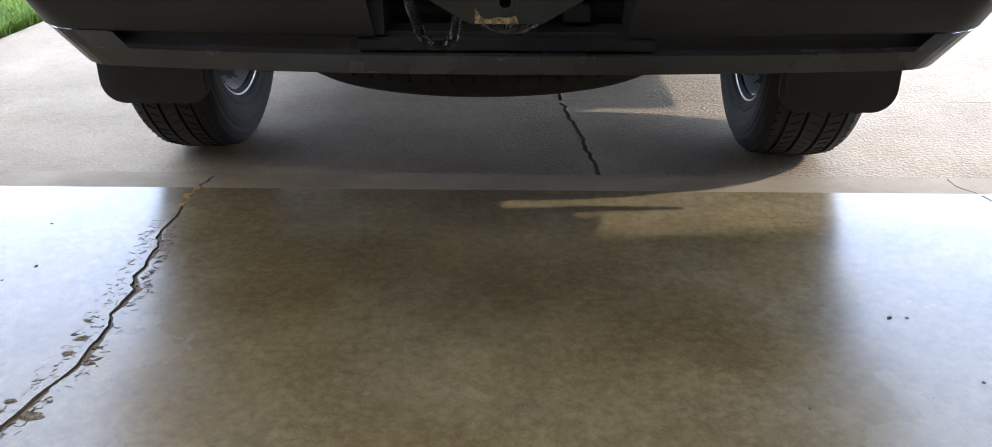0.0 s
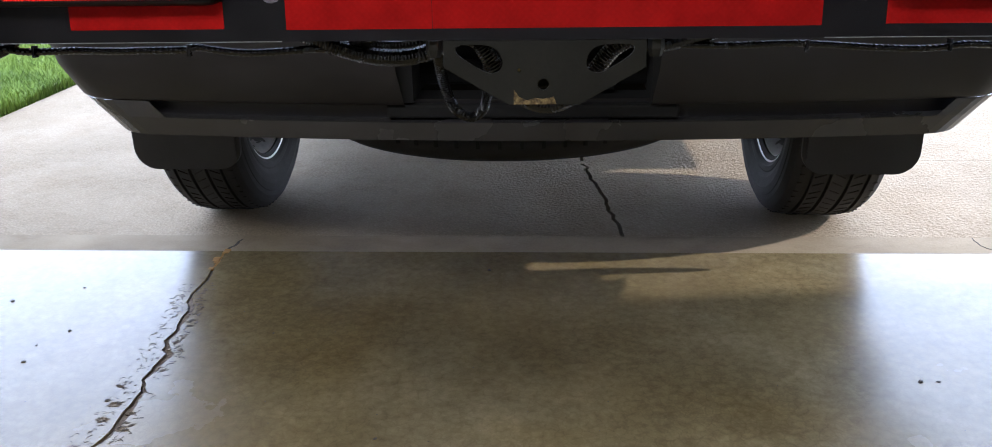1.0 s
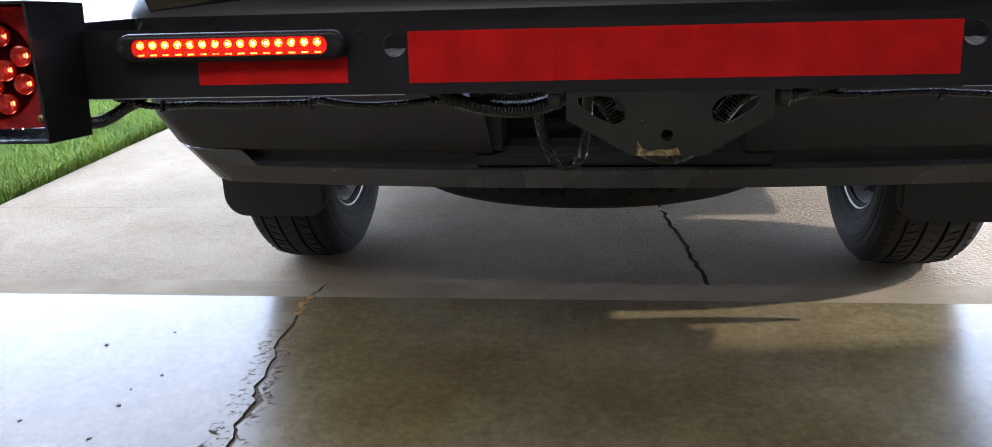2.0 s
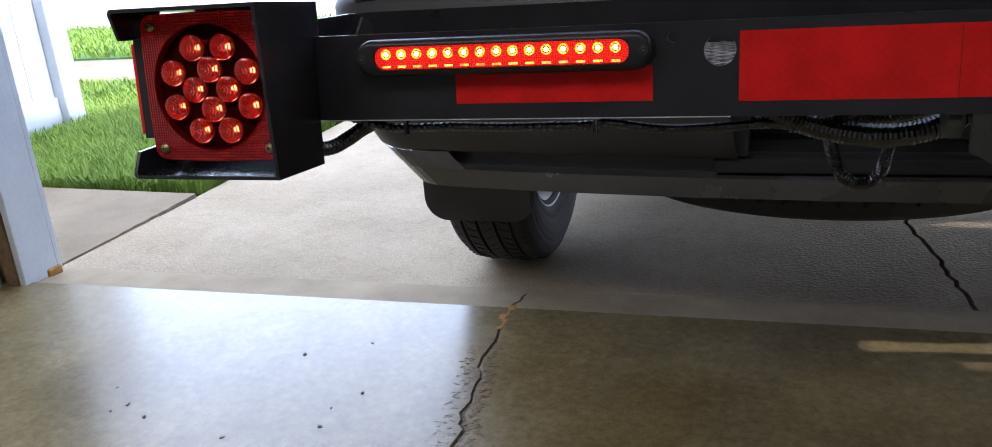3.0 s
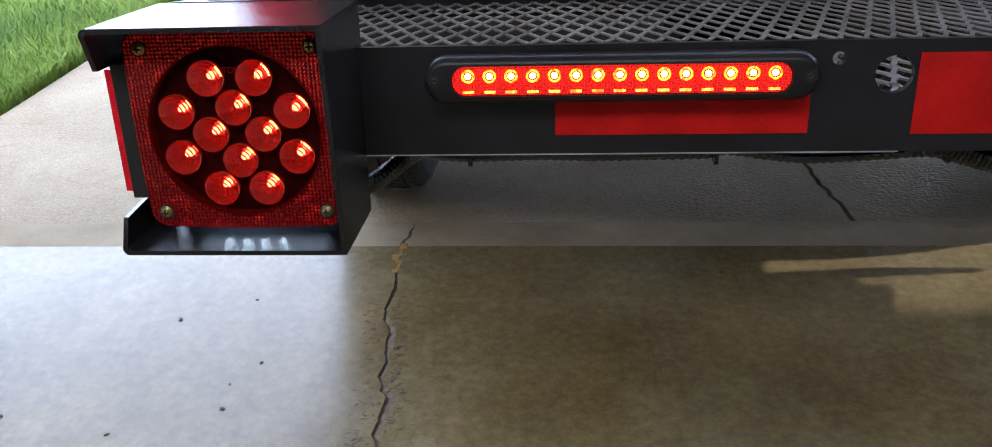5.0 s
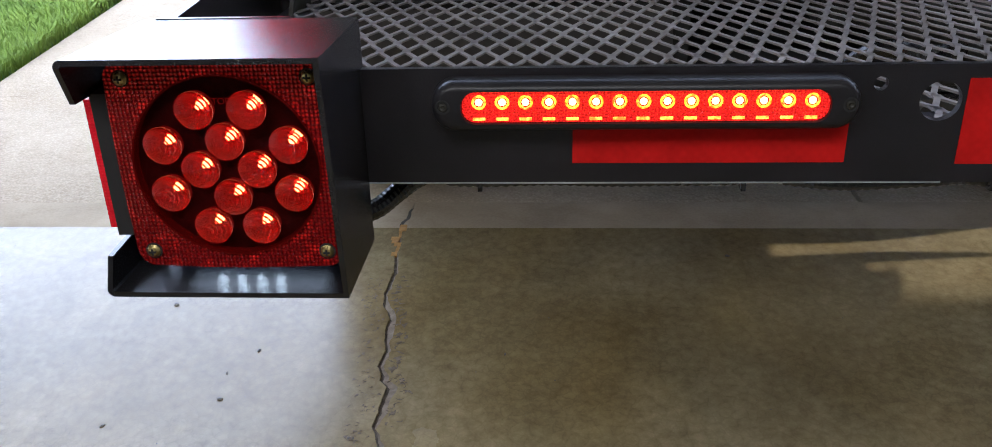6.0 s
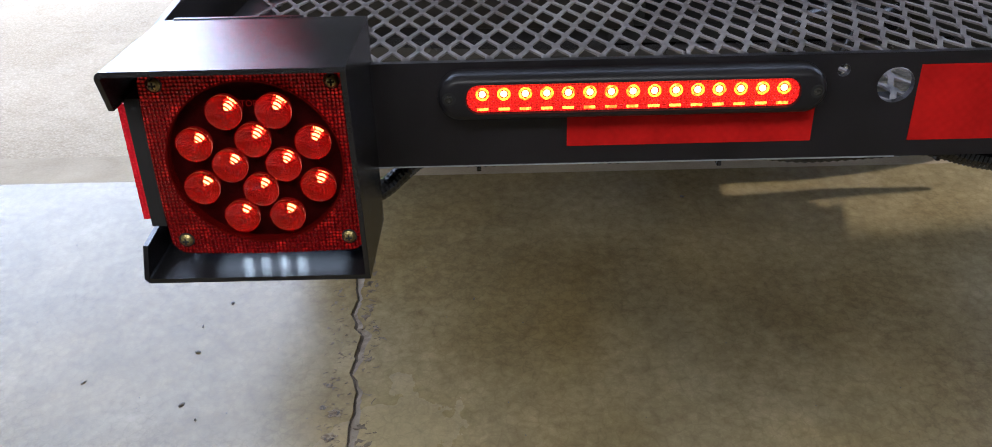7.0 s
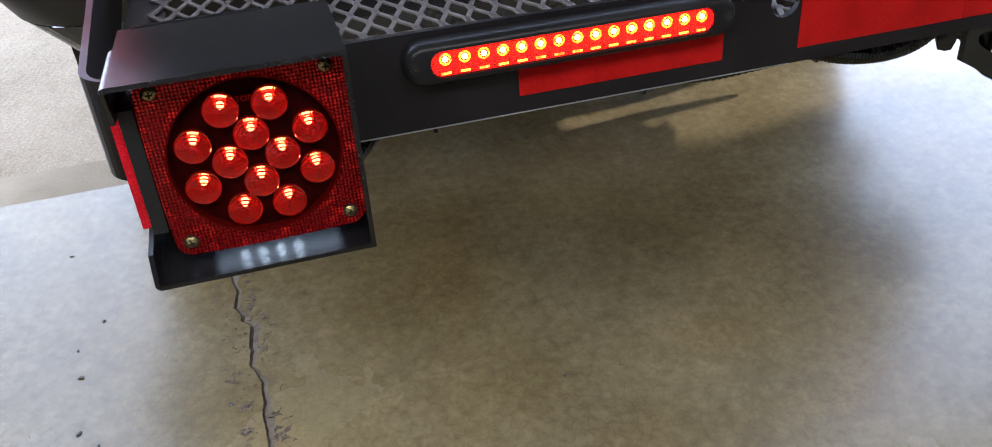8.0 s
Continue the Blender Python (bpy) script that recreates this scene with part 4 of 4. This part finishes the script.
for sx in (-1, 1):
    part("corner_plate", sheet([(0.33, 0.018), (0.425, 0.018), (0.425, 0.075), (0.395, 0.085)], sx * 0.735 - 0.018, sx * 0.735 - 0.014, "x"), DULL, carrier, "scuffed grey corner plate")
    part("deck_edge", block(min(sx * 0.728, sx * 0.763) - 0.005, max(sx * 0.728, sx * 0.763) - 0.005, 0.035, DEEP - 0.035, 0.030, 0.0335), BLACK, carrier)

# thin bright strips stand in for the highlight along the rail's bottom edge
for sx in (-1, 1):
    part("edge_highlight", block(min(sx * 0.27, sx * 0.63), max(sx * 0.27, sx * 0.63), -0.0006, 0.0004, -0.0004, 0.0004), TRACK, carrier, "bright metal strip painting the highlight on the rail's lower edge")

# hitch gusset plate, with its two slots and pin hole
gusset = [(-0.106, -0.0005), (0.097, -0.0005), (0.097, -0.0275), (0.031, -0.0650), (-0.040, -0.0650), (-0.106, -0.0275)]
def long_slot(sx):
    pts = [(0.092, -0.005), (0.060, -0.005), (0.048, -0.011), (0.043, -0.024), (0.046, -0.034), (0.055, -0.037), (0.064, -0.035), (0.090, -0.018), (0.094, -0.011)]
    for _ in range(2):  # cut the corners round
        pts = [q for (x0, z0), (x1, z1) in zip(pts, pts[1:] + pts[:1]) for q in ((0.75 * x0 + 0.25 * x1, 0.75 * z0 + 0.25 * z1), (0.25 * x0 + 0.75 * x1, 0.25 * z0 + 0.75 * z1))]
    return [(0.96 * sx * x - 0.0045, 0.91 * z) for x, z in (pts if sx > 0 else pts[::-1])]
part("gusset_plate", holed(gusset, [long_slot(-1), long_slot(1), ring(-0.0055, -0.0445, 0.0058, 20)], 0.0006, 0.0066), DULL, carrier, "dull black steel gusset plate with slots")
part("weld_rust", sheet([(-0.0355, -0.0645), (0.008, -0.0645), (0.0065, -0.0605), (0.0050, -0.0565), (0.0010, -0.0580), (-0.006, -0.0590), (-0.014, -0.0580), (-0.022, -0.0605), (-0.030, -0.0570), (-0.0345, -0.0505), (-0.0355, -0.0500)], -0.0006, 0.0008), RUST, carrier, "yellow wax and rust on the plate's edge")
piece = part("bolt", turned([(0.017, 0.002), (0.020, 0.005), (0.026, 0.005)], 12, "y"), BRASS, carrier)
piece.location, piece.scale = (-0.0300, -0.0182, -0.030), (0.45, 1, 0.45)
for sx in (-1, 1):
    piece = part("bolt", turned([(-0.018, 0.006), (-0.010, 0.0085), (-0.001, 0.0085)], 6, "z"), DULL, carrier)
    piece.location = (sx * 0.112 - 0.0045, 0.012, 0.0)
part("shank", block(-0.025, 0.025, 0.060, 0.62, -0.055, -0.005, 0.004), DULL, carrier, "black square drawbar")
b = bmesh.new()
block(-0.030, 0.030, 0.58, 0.70, -0.105, -0.005, 0.003, bm=b)
part("riser", b, DULL, carrier)
part("drawbar", block(-0.025, 0.025, 0.70, 1.02, -0.10, -0.05, 0.004), DULL, carrier)


# ---- lamps ----
def led_bar(u, label):
    """A slim bar lamp of fifteen diodes, screwed to the rear rail."""
    t = thing("led_light_bar", label, "light bar", carrier.matrix_basis @ pose(u, 0, 0.0517), group="carrier lamps")
    b = bmesh.new()
    rows = []
    for y, inset in ((-0.0002, 0.0), (-0.0085, 0.0), (-0.0110, 0.0005), (-0.0135, 0.0018), (-0.0150, 0.0036), (-0.0155, 0.0050)):
        rows.append([b.verts.new((px_, y, pz)) for px_, pz in rounded(-0.1215 + inset, 0.1215 - inset, -0.0150 + inset, 0.0150 - inset, 0.0145 - inset, 10)])
    for y, grow in ((-0.0156, 0.0003), (-0.0128, 0.0)):
        rows.append([b.verts.new((px_, y, pz)) for px_, pz in rounded(-0.1035 - grow, 0.1035 + grow, -0.0092 - grow, 0.0092 + grow, 0.0082 + grow, 10)])
    for p, q in zip(rows, rows[1:]):
        for j in range(len(p)):
            m = (j + 1) % len(p)
            b.faces.new((p[j], p[m], q[m], q[j]))
    b.faces.new(rows[-1])
    body = part("housing", b, HOUSING, t, "black plastic lamp housing with rounded edges", smooth=True)
    body.data.set_sharp_from_angle(angle=radians(50))
    part("lens", sheet(rounded(-0.1033, 0.1033, -0.0089, 0.0089, 0.0079, 8), -0.0137, -0.0110), BARLENS, t, "lit red lens")
    for i in range(15):
        x = (i - 7) * 0.01335
        led = part("led", turned([(-0.0140, 0.0029), (-0.0146, 0.0033), (-0.0148, 0.0037), (-0.0144, 0.0042), (-0.0136, 0.0042), (-0.0136, 0.0029)], 18, "y", closed=True), BARRING, t, "orange-lit diode cup")
        led.location = (x, 0, 0.0030)
        part("led_core", turned([(-0.0152, 0.0), (-0.0150, 0.0011), (-0.0144, 0.0020), (-0.0134, 0.0022)], 12, "y"), BARCORE, led, "bright yellow diode")
        part("reflector_glint", block(x - 0.0036, x + 0.0036, -0.0143, -0.0134, -0.0078, -0.0060, 0.0003), BARREFLECT, t)
    for sx in (-1, 1):
        s = part("screw", turned([(-0.0158, 0.0008), (-0.0162, 0.0016), (-0.0158, 0.0026), (-0.0150, 0.0028)], 12, "y"), DULL, t, "small dull screw")
        s.location = (sx * 0.1142, 0, 0.0005)
        seat = part("screw_seat", turned([(-0.0150, 0.0024), (-0.01575, 0.0030), (-0.01575, 0.0042), (-0.0150, 0.0046)], 16, "y", closed=True), SHADEBLACK, t)
        seat.location = (sx * 0.1142, 0, 0.0005)
    return t


led_bar(-0.4470, "slim black light bar with fifteen lit red diodes")
led_bar(0.4440, "slim black light bar with fifteen lit red diodes")

LEDS = ((-0.014, 0.033), (0.014, 0.033), (-0.034, 0.0137), (0.0, 0.0158), (0.034, 0.0137), (-0.0155, 0.0), (0.0155, 0.0),
        (-0.034, -0.0137), (0.0, -0.0158), (0.034, -0.0137), (-0.0135, -0.033), (0.0135, -0.033))


def guard(sx):
    t = thing("lamp_guard", "glossy black bent steel guard box round the trailer lamp", "lamp guard", carrier.matrix_basis @ pose(sx * 0.6761, -0.069, 0.0375), group="lamp guards")
    k = 0.003
    lo, hi = -0.0660, 0.0660
    x = lambda v: v * sx * -1
    def plate(name, pts, d0, d1, axis):
        part(name, sheet(pts, d0, d1, axis, bevel=0.0006), BRACKET, t)
    top, bot = 0.0625, -0.0745
    o, i = -hi * 1, hi
    def slab_z(name, pts, z0, z1):
        part(name, sheet([(x(a), b_) for a, b_ in pts], z0, z1, "z", bevel=0.0006), BRACKET, t)
    slab_z("top_hood", [(lo + 0.004, -0.0212), (hi, -0.0212), (hi, 0.076), (lo + 0.004, 0.076)], top - k, top)
    slab_z("mount_lip", [(lo + 0.012, 0.0765), (hi - 0.040, 0.0765), (hi - 0.040, 0.0795), (lo + 0.012, 0.0795)], top - 0.030, top + 0.0005)
    slab_z("bottom_hood", [(lo - 0.0005, -0.0100), (hi, -0.0100), (hi, 0.066), (lo - 0.0005, 0.066)], bot, bot + k)
    # inner side panel with a slanted front edge
    part("side_panel", sheet([(-0.0212, top - k), (-0.0100, bot + k), (0.066, bot + k), (0.066, top - 0.030), (0.076, top - 0.030), (0.076, top - k)], x(hi - k), x(hi), "x"), BRACKET, t)
    # short returns on the outer edge, rounded where they turn
    for name, z0, z1, y0, dz, edge in (("top_return", top, top - 0.0245, -0.0212, -1, lo), ("bottom_return", bot, bot + 0.0215, -0.0100, 1, lo - 0.0045)):
        b = bmesh.new()
        prof = [(edge + 0.004 - 0.004 * math.sin(radians(15 * q)), z0 + dz * 0.004 * (1 - math.cos(radians(15 * q)))) for q in range(7)] + [(edge, z1), (edge + k, z1), (edge + k, z0 + dz * 0.0045), (edge + 0.004, z0 + dz * k)]
        ends = [0.0] * 7 + [0.008, 0.008, 0.0, 0.0]
        a = [b.verts.new((x(px_), y0 + e, pz)) for (px_, pz), e in zip(prof, ends)]
        rise = [0.0] * 7 + ([0.0, 0.0] if dz < 0 else [0.005, 0.005]) + [0.0, 0.0]
        c = [b.verts.new((x(px_), 0.040 if dz < 0 else 0.066, pz + up)) for (px_, pz), up in zip(prof, rise)]
        b.faces.new(a)
        b.faces.new(c[::-1])
        for j in range(len(prof)):
            m = (j + 1) % len(prof)
            b.faces.new((a[j], a[m], c[m], c[j]))
        part(name, b, BRACKET, t)
    part("back_plate", block(min(x(lo + 0.004), x(hi - k)), max(x(lo + 0.004), x(hi - k)), 0.058, 0.062, bot + k, top - 0.036), BRACKET, t)
    return t


def bulged(half, r, swell, n=8):
    """A rounded square whose sides swell a little outwards."""
    return [(x * (1 + swell / half * (1 - (z / half) ** 2)), z * (1 + swell / half * (1 - (x / half) ** 2))) for x, z in spread_sides(rounded(-half, half, -half, half, r, 6), n)]


def spread_sides(points, n):
    out = []
    for (x0, z0), (x1, z1) in zip(points, points[1:] + points[:1]):
        k = n if math.hypot(x1 - x0, z1 - z0) > 0.02 else 1
        out += [(x0 + (x1 - x0) * i / k, z0 + (z1 - z0) * i / k) for i in range(k)]
    return out


def lamp(sx):
    t = thing("trailer_tail_light", "square red trailer tail light, lit, with twelve round diodes", "tail light", carrier.matrix_basis @ pose(sx * 0.671, -0.069, 0.0363), group="carrier lamps")
    x = lambda v: v * sx * -1
    part("housing", block(-0.055, 0.055, 0.0235, 0.056, -0.055, 0.055, 0.004), PLASTIC, t, "black plastic lamp body")
    holes = [ring(0, 0.0, 0.0502, 56)]
    part("lens_frame", holed(bulged(0.0578, 0.009, 0.0016), holes, 0.0, 0.0112), LENS, t, "red lens border moulded with small prisms")
    part("lens_skirt", holed(bulged(0.0574, 0.009, 0.0014), [bulged(0.0545, 0.009, 0.001)], 0.0113, 0.0235), LENS, t)
    part("lens_rim", holed(ring(0, 0, 0.0510, 56), [ring(0, 0, 0.0500, 56)], -0.0012, 0.006), RIMLENS, t, "raised round rim of the red lens")
    part("bowl", holed(ring(0, 0, 0.0500, 56), [ring(px_, pz - 0.0018, 0.0101, 20) for px_, pz in LEDS], 0.0056, 0.0080), LEDDARK, t, "dark red reflector bowl")
    part("circuit_board", sheet(ring(0, 0, 0.0500, 40), 0.0205, 0.0225), LEDDARK, t, "dark board behind the diodes")
    for px_, pz in LEDS:
        steps = [(-0.0030, 0.0), (-0.0028, 0.0022), (-0.0019, 0.0025), (-0.0017, 0.0041), (-0.0008, 0.0044), (-0.0005, 0.0060), (0.0006, 0.0064), (0.0010, 0.0079),
                 (0.0022, 0.0083), (0.0028, 0.0096), (0.0042, 0.0104), (0.0052, 0.0105)]
        d = part("dome", turned(steps, 28, "y"), DOME, t, "ringed clear red dome over a diode", smooth=False)
        d.location = (px_, -0.0036, pz - 0.0018)
        part("faceted_cup", turned([(0.0150, 0.0), (0.0150, 0.0030), (0.0128, 0.0062), (0.0096, 0.0086), (0.0068, 0.0099), (0.0068, 0.0103), (0.0156, 0.0085), (0.0156, 0.0)], 12, "y"), CUP, d, "faceted red cup behind the dome")
        part("led_halo", turned([(0.0134, 0.0), (0.0136, 0.0022), (0.0146, 0.0028)], 14, "y"), HALO, d)
        part("led_core", turned([(0.0108, 0.0), (0.0110, 0.0013), (0.0130, 0.0019)], 12, "y"), CORE, d, "bright diode")
    for ax in (-0.049, 0.049):
        for az in (-0.049, 0.049):
            s = part("screw", turned([(-0.0030, 0.0), (-0.0028, 0.0011), (-0.0022, 0.0026), (-0.0010, 0.0038), (0.0, 0.0040)], 14, "y"), BRASS, t, "yellow zinc screw")
            s.location = (ax, 0, az)
            part("socket", block(-0.0019, 0.0019, -0.0032, -0.0026, -0.0005, 0.0005), SHADEBLACK, s)
            part("socket", block(-0.0005, 0.0005, -0.0031, -0.0026, -0.0019, 0.0019), SHADEBLACK, s)
            washer = part("washer", turned([(-0.0005, 0.0038), (-0.0005, 0.0047), (0.0002, 0.0047)], 16, "y"), SHADEBLACK, t, "dark screw seat")
            washer.location = (ax, 0, az)
    letters = bpy.data.curves.new("lettering", "FONT")
    letters.body, letters.size, letters.extrude, letters.align_x = "TOP", 0.0050, 0.0002, "CENTER"
    letters.materials.append(CUP)
    word = new("lettering", letters)
    word.parent, word.matrix_basis = t, pose(0.0, 0.0048, 0.0335, 90, 0, 0)
    mount = part("side_mount", sheet([(0.003, -0.041), (0.046, -0.043), (0.046, 0.042), (0.003, 0.040)], x(-0.0692), x(-0.0605), "x"), SHADEBLACK, t, "black side marker base")
    part("side_reflector", sheet([(0.007, -0.038), (0.046, -0.038), (0.046, 0.036), (0.007, 0.036)], x(-0.0750), x(-0.0694), "x", bevel=0.0008), SIDEGLOW, t, "red side reflector with painted glow")
    part("reflector_cap", sheet([(0.014, 0.0362), (0.046, 0.0362), (0.040, 0.044), (0.018, 0.044)], x(-0.0750), x(-0.0698), "x"), SIDEGLOW, t)
    if sx < 0:
        part("licence_window", block(-0.040, 0.040, 0.012, 0.032, -0.0602, -0.0535, 0.001), CLEARLENS, t, "clear window under the lamp")
        for i in range(4):
            diode = part("licence_led", turned([(-0.0618, 0.0), (-0.0613, 0.0014), (-0.0600, 0.0021)], 12, "z"), WHITELED, t, "white diode that shines down")
            diode.location = (-0.022 + 0.0115 * i, 0.022, 0.0)
    return t


for sx in (-1, 1):
    guard(sx)
    lamp(sx)

# ---- tape, hoses and marks on the carrier ----
def tape(x0, x1, z0, z1, label, slant=0.0):
    o = part("reflective_tape", sheet([(x0, z0), (x1, z0), (x1 + slant, z1), (x0 + slant, z1)], -0.0006, -0.0001), TAPE)
    o.matrix_basis = carrier.matrix_basis.copy()
    return tagged(o, label, "tape", group="red tape on the rail")


tape(-0.2640, -0.1165, 0.0115, 0.0628, "red reflective tape strip on the black rail")
tape(-0.1160, 0.2660, 0.0117, 0.0626, "long red reflective tape strip on the black rail")
tape(-0.4865, -0.3275, 0.0128, 0.0398, "cut-down red reflective tape under the light bar")
tape(0.3275, 0.4865, 0.0128, 0.0398, "cut-down red reflective tape under the light bar")


def hose(name, pts, r, label, ribs=0.0007, step=0.0028):
    b = tube(pts, r, 12, ribs, step)
    o = part(name, b, LOOM)
    o.matrix_basis = carrier.matrix_basis.copy()
    return tagged(o, label, "wire loom", group="wiring")


hose("wire_loom", [(-0.60, 0.030, 0.000), (-0.56, 0.030, -0.010), (-0.50, 0.030, -0.0095), (-0.46, 0.030, -0.0105), (-0.425, 0.030, -0.0100), (-0.385, 0.030, -0.0095), (-0.370, 0.030, -0.0070), (-0.345, 0.030, -0.0105), (-0.317, 0.030, -0.0132), (-0.28, 0.030, -0.0118), (-0.24, 0.030, -0.0095), (-0.225, 0.030, -0.0110), (-0.21, 0.032, -0.0060), (-0.18, 0.034, -0.0010)], 0.0036, "thin black corrugated wire loom zip-tied under the rail")
hose("wire_loom", [(0.100, 0.030, -0.003), (0.13, 0.030, -0.0075), (0.183, 0.030, -0.0090), (0.24, 0.030, -0.0075), (0.275, 0.030, -0.0085), (0.335, 0.030, -0.0125), (0.385, 0.030, -0.0135), (0.42, 0.030, -0.0095), (0.47, 0.030, -0.0110), (0.54, 0.030, -0.0085), (0.60, 0.030, 0.000)], 0.0032, "thin black corrugated wire loom zip-tied under the rail")
hose("cable_hose", [(-0.28, 0.032, 0.012), (-0.25, 0.032, 0.004), (-0.215, 0.032, -0.010), (-0.185, 0.032, -0.0175), (-0.155, 0.032, -0.0195), (-0.13, 0.033, -0.0155), (-0.108, 0.036, -0.006), (-0.09, 0.040, 0.002), (-0.075, 0.044, -0.004), (-0.062, 0.046, -0.022), (-0.048, 0.047, -0.044), (-0.026, 0.047, -0.064),
                    (-0.004, 0.047, -0.0715), (0.018, 0.047, -0.067), (0.040, 0.046, -0.048), (0.056, 0.044, -0.026), (0.070, 0.040, -0.010), (0.088, 0.036, -0.002), (0.112, 0.033, -0.0075), (0.14, 0.032, -0.0015), (0.17, 0.032, 0.006)], 0.0085, "thick black corrugated cable hose behind the gusset plate", 0.0011, 0.0017)
hose("cable_hose", [(-0.28, 0.050, 0.010), (-0.235, 0.048, 0.002), (-0.19, 0.048, -0.006), (-0.15, 0.050, -0.007), (-0.11, 0.054, 0.002)], 0.0050, "second black corrugated hose under the rail", 0.0008, 0.0017)
hose("cable_hose", [(-0.152, 0.30, 0.0), (-0.161, 0.42, -0.02), (-0.168, 0.50, -0.058), (-0.164, 0.54, -0.105), (-0.150, 0.56, -0.146), (-0.125, 0.567, -0.162), (-0.102, 0.56, -0.147), (-0.093, 0.54, -0.105), (-0.091, 0.50, -0.058), (-0.085, 0.42, -0.02)], 0.0078, "black corrugated cable hose hanging in a loop", 0.0014, 0.0022)
for sx in (-1, 1):
    hose("lamp_hose", [(sx * 0.650, -0.003, -0.018), (sx * 0.630, 0.006, -0.025), (sx * 0.614, 0.018, -0.026), (sx * 0.602, 0.028, -0.020), (sx * 0.590, 0.034, -0.012), (sx * 0.578, 0.036, -0.006), (sx * 0.566, 0.034, 0.004)], 0.0065, "black corrugated hose feeding the tail light", 0.0004, 0.0018)
for u in (-0.545, -0.378, -0.226, 0.262, 0.404, 0.50):
    o = part("zip_tie", block(u - 0.0015, u + 0.0015, 0.0255, 0.0345, -0.0165, -0.004, 0.0004), LOOM)
    o.matrix_basis = carrier.matrix_basis.copy()
    tagged(o, "black plastic zip tie round the loom", "zip tie", group="zip ties")

# ---- loose dirt on the floor ----
rnd = random.Random(21)
SPOTS = ((-1.614, 1.926), (-1.539, 1.866), (-1.092, 1.925), (-1.261, 2.13), (-1.559, 1.837), (-1.259, 1.788), (-1.076, 1.731), (-1.045, 1.698), (-1.083, 1.856), (-1.469, 1.829),
         (-1.124, 2.205), (-1.052, 1.99), (-0.599, 1.986), (0.703, 1.816), (0.737, 1.817), (0.47, 1.526), (0.786, 1.606), (-0.311, 1.608), (-0.149, 2.318))


def crumb(x, y, size, z=0.0):
    b = bmesh.new()
    bmesh.ops.create_icosphere(b, subdivisions=1, radius=size)
    turn = rnd.uniform(0, 6.28)
    for v in b.verts:
        v.co *= rnd.uniform(0.65, 1.25)
        v.co.x *= 1.5
        v.co.z = max(v.co.z * 0.5, -size * 0.2)
    bmesh.ops.rotate(b, verts=b.verts, cent=(0, 0, 0), matrix=Matrix.Rotation(turn, 3, "Z"))
    bmesh.ops.translate(b, verts=b.verts, vec=(x, y, z + size * 0.2))
    return b


for x, y in SPOTS:
    tagged(part("grit", crumb(x, y, rnd.uniform(0.0025, 0.0048)), CRUMB), "small dark crumb of dirt on the concrete", "grit", group="crumbs on the floor")
b = bmesh.new()
for _ in range(230):
    join(b, crumb(rnd.uniform(-2.2, 1.6), rnd.uniform(0.9, 2.4), rnd.uniform(0.0005, 0.0014)))
tagged(part("dust", b, CRUMB), "fine specks of dirt scattered over the floor", "dirt", kind="stuff")
b = bmesh.new()
for i in range(400):
    y = rnd.uniform(1.30, 2.24)
    cx = min(line, key=lambda p: abs(p[1] - y))[0]
    d = -abs(rnd.gauss(0.020, 0.012)) - 0.008 if i % 3 else abs(rnd.gauss(0.010, 0.008)) + 0.015
    r, a, bend = rnd.uniform(0.0025, 0.0080) * (0.7 if i % 3 else 1.3), rnd.uniform(-0.6, 1.5), rnd.uniform(-0.9, 0.9)
    upper, lower = [], []
    for k in range(7):
        u = k / 6 * 2 - 1
        h = (0.22 + 0.45 * (i % 4 == 0)) * r * (1 - u * u) * rnd.uniform(0.4, 1.5)
        upper.append((u * r, bend * r * u * u + h))
        lower.append((u * r, bend * r * u * u - 0.4 * h))
    pts = [(cx + d + p * math.cos(a) - q * math.sin(a), y + p * math.sin(a) + q * math.cos(a)) for p, q in upper + lower[-2:0:-1]]
    sheet(pts, -0.002, 0.0004, "z", bm=b)
tagged(part("spall_chips", b, PIT), "brown curved flake marks in the concrete along the crack", "chips", kind="stuff")
for x, y, r in ((-0.822, 1.705, 0.012), (-0.822, 1.655, 0.012), (-0.772, 1.628, 0.013), (-0.842, 1.718, 0.006), (-0.838, 1.768, 0.007), (-0.776, 1.912, 0.006), (-0.795, 1.472, 0.018), (-0.853, 1.511, 0.010)):
    pts = [(x + r * rnd.uniform(0.6, 1.3) * math.cos(2 * math.pi * i / 15), y + 0.75 * r * rnd.uniform(0.6, 1.3) * math.sin(2 * math.pi * i / 15)) for i in range(15)]
    o = thing("spall", "rough brown broken patch of concrete beside the crack", "spall", group="broken patches")
    part("patch", sheet(pts, -0.002, 0.0007, "z"), PATCH, o)
    b = bmesh.new()
    for _ in range(7):
        a = rnd.uniform(0, 6.28)
        join(b, crumb(x + 0.6 * r * math.cos(a), y + 0.5 * r * math.sin(a), rnd.uniform(0.0012, 0.0026)))
    part("crumbs", b, CRUMB, o)
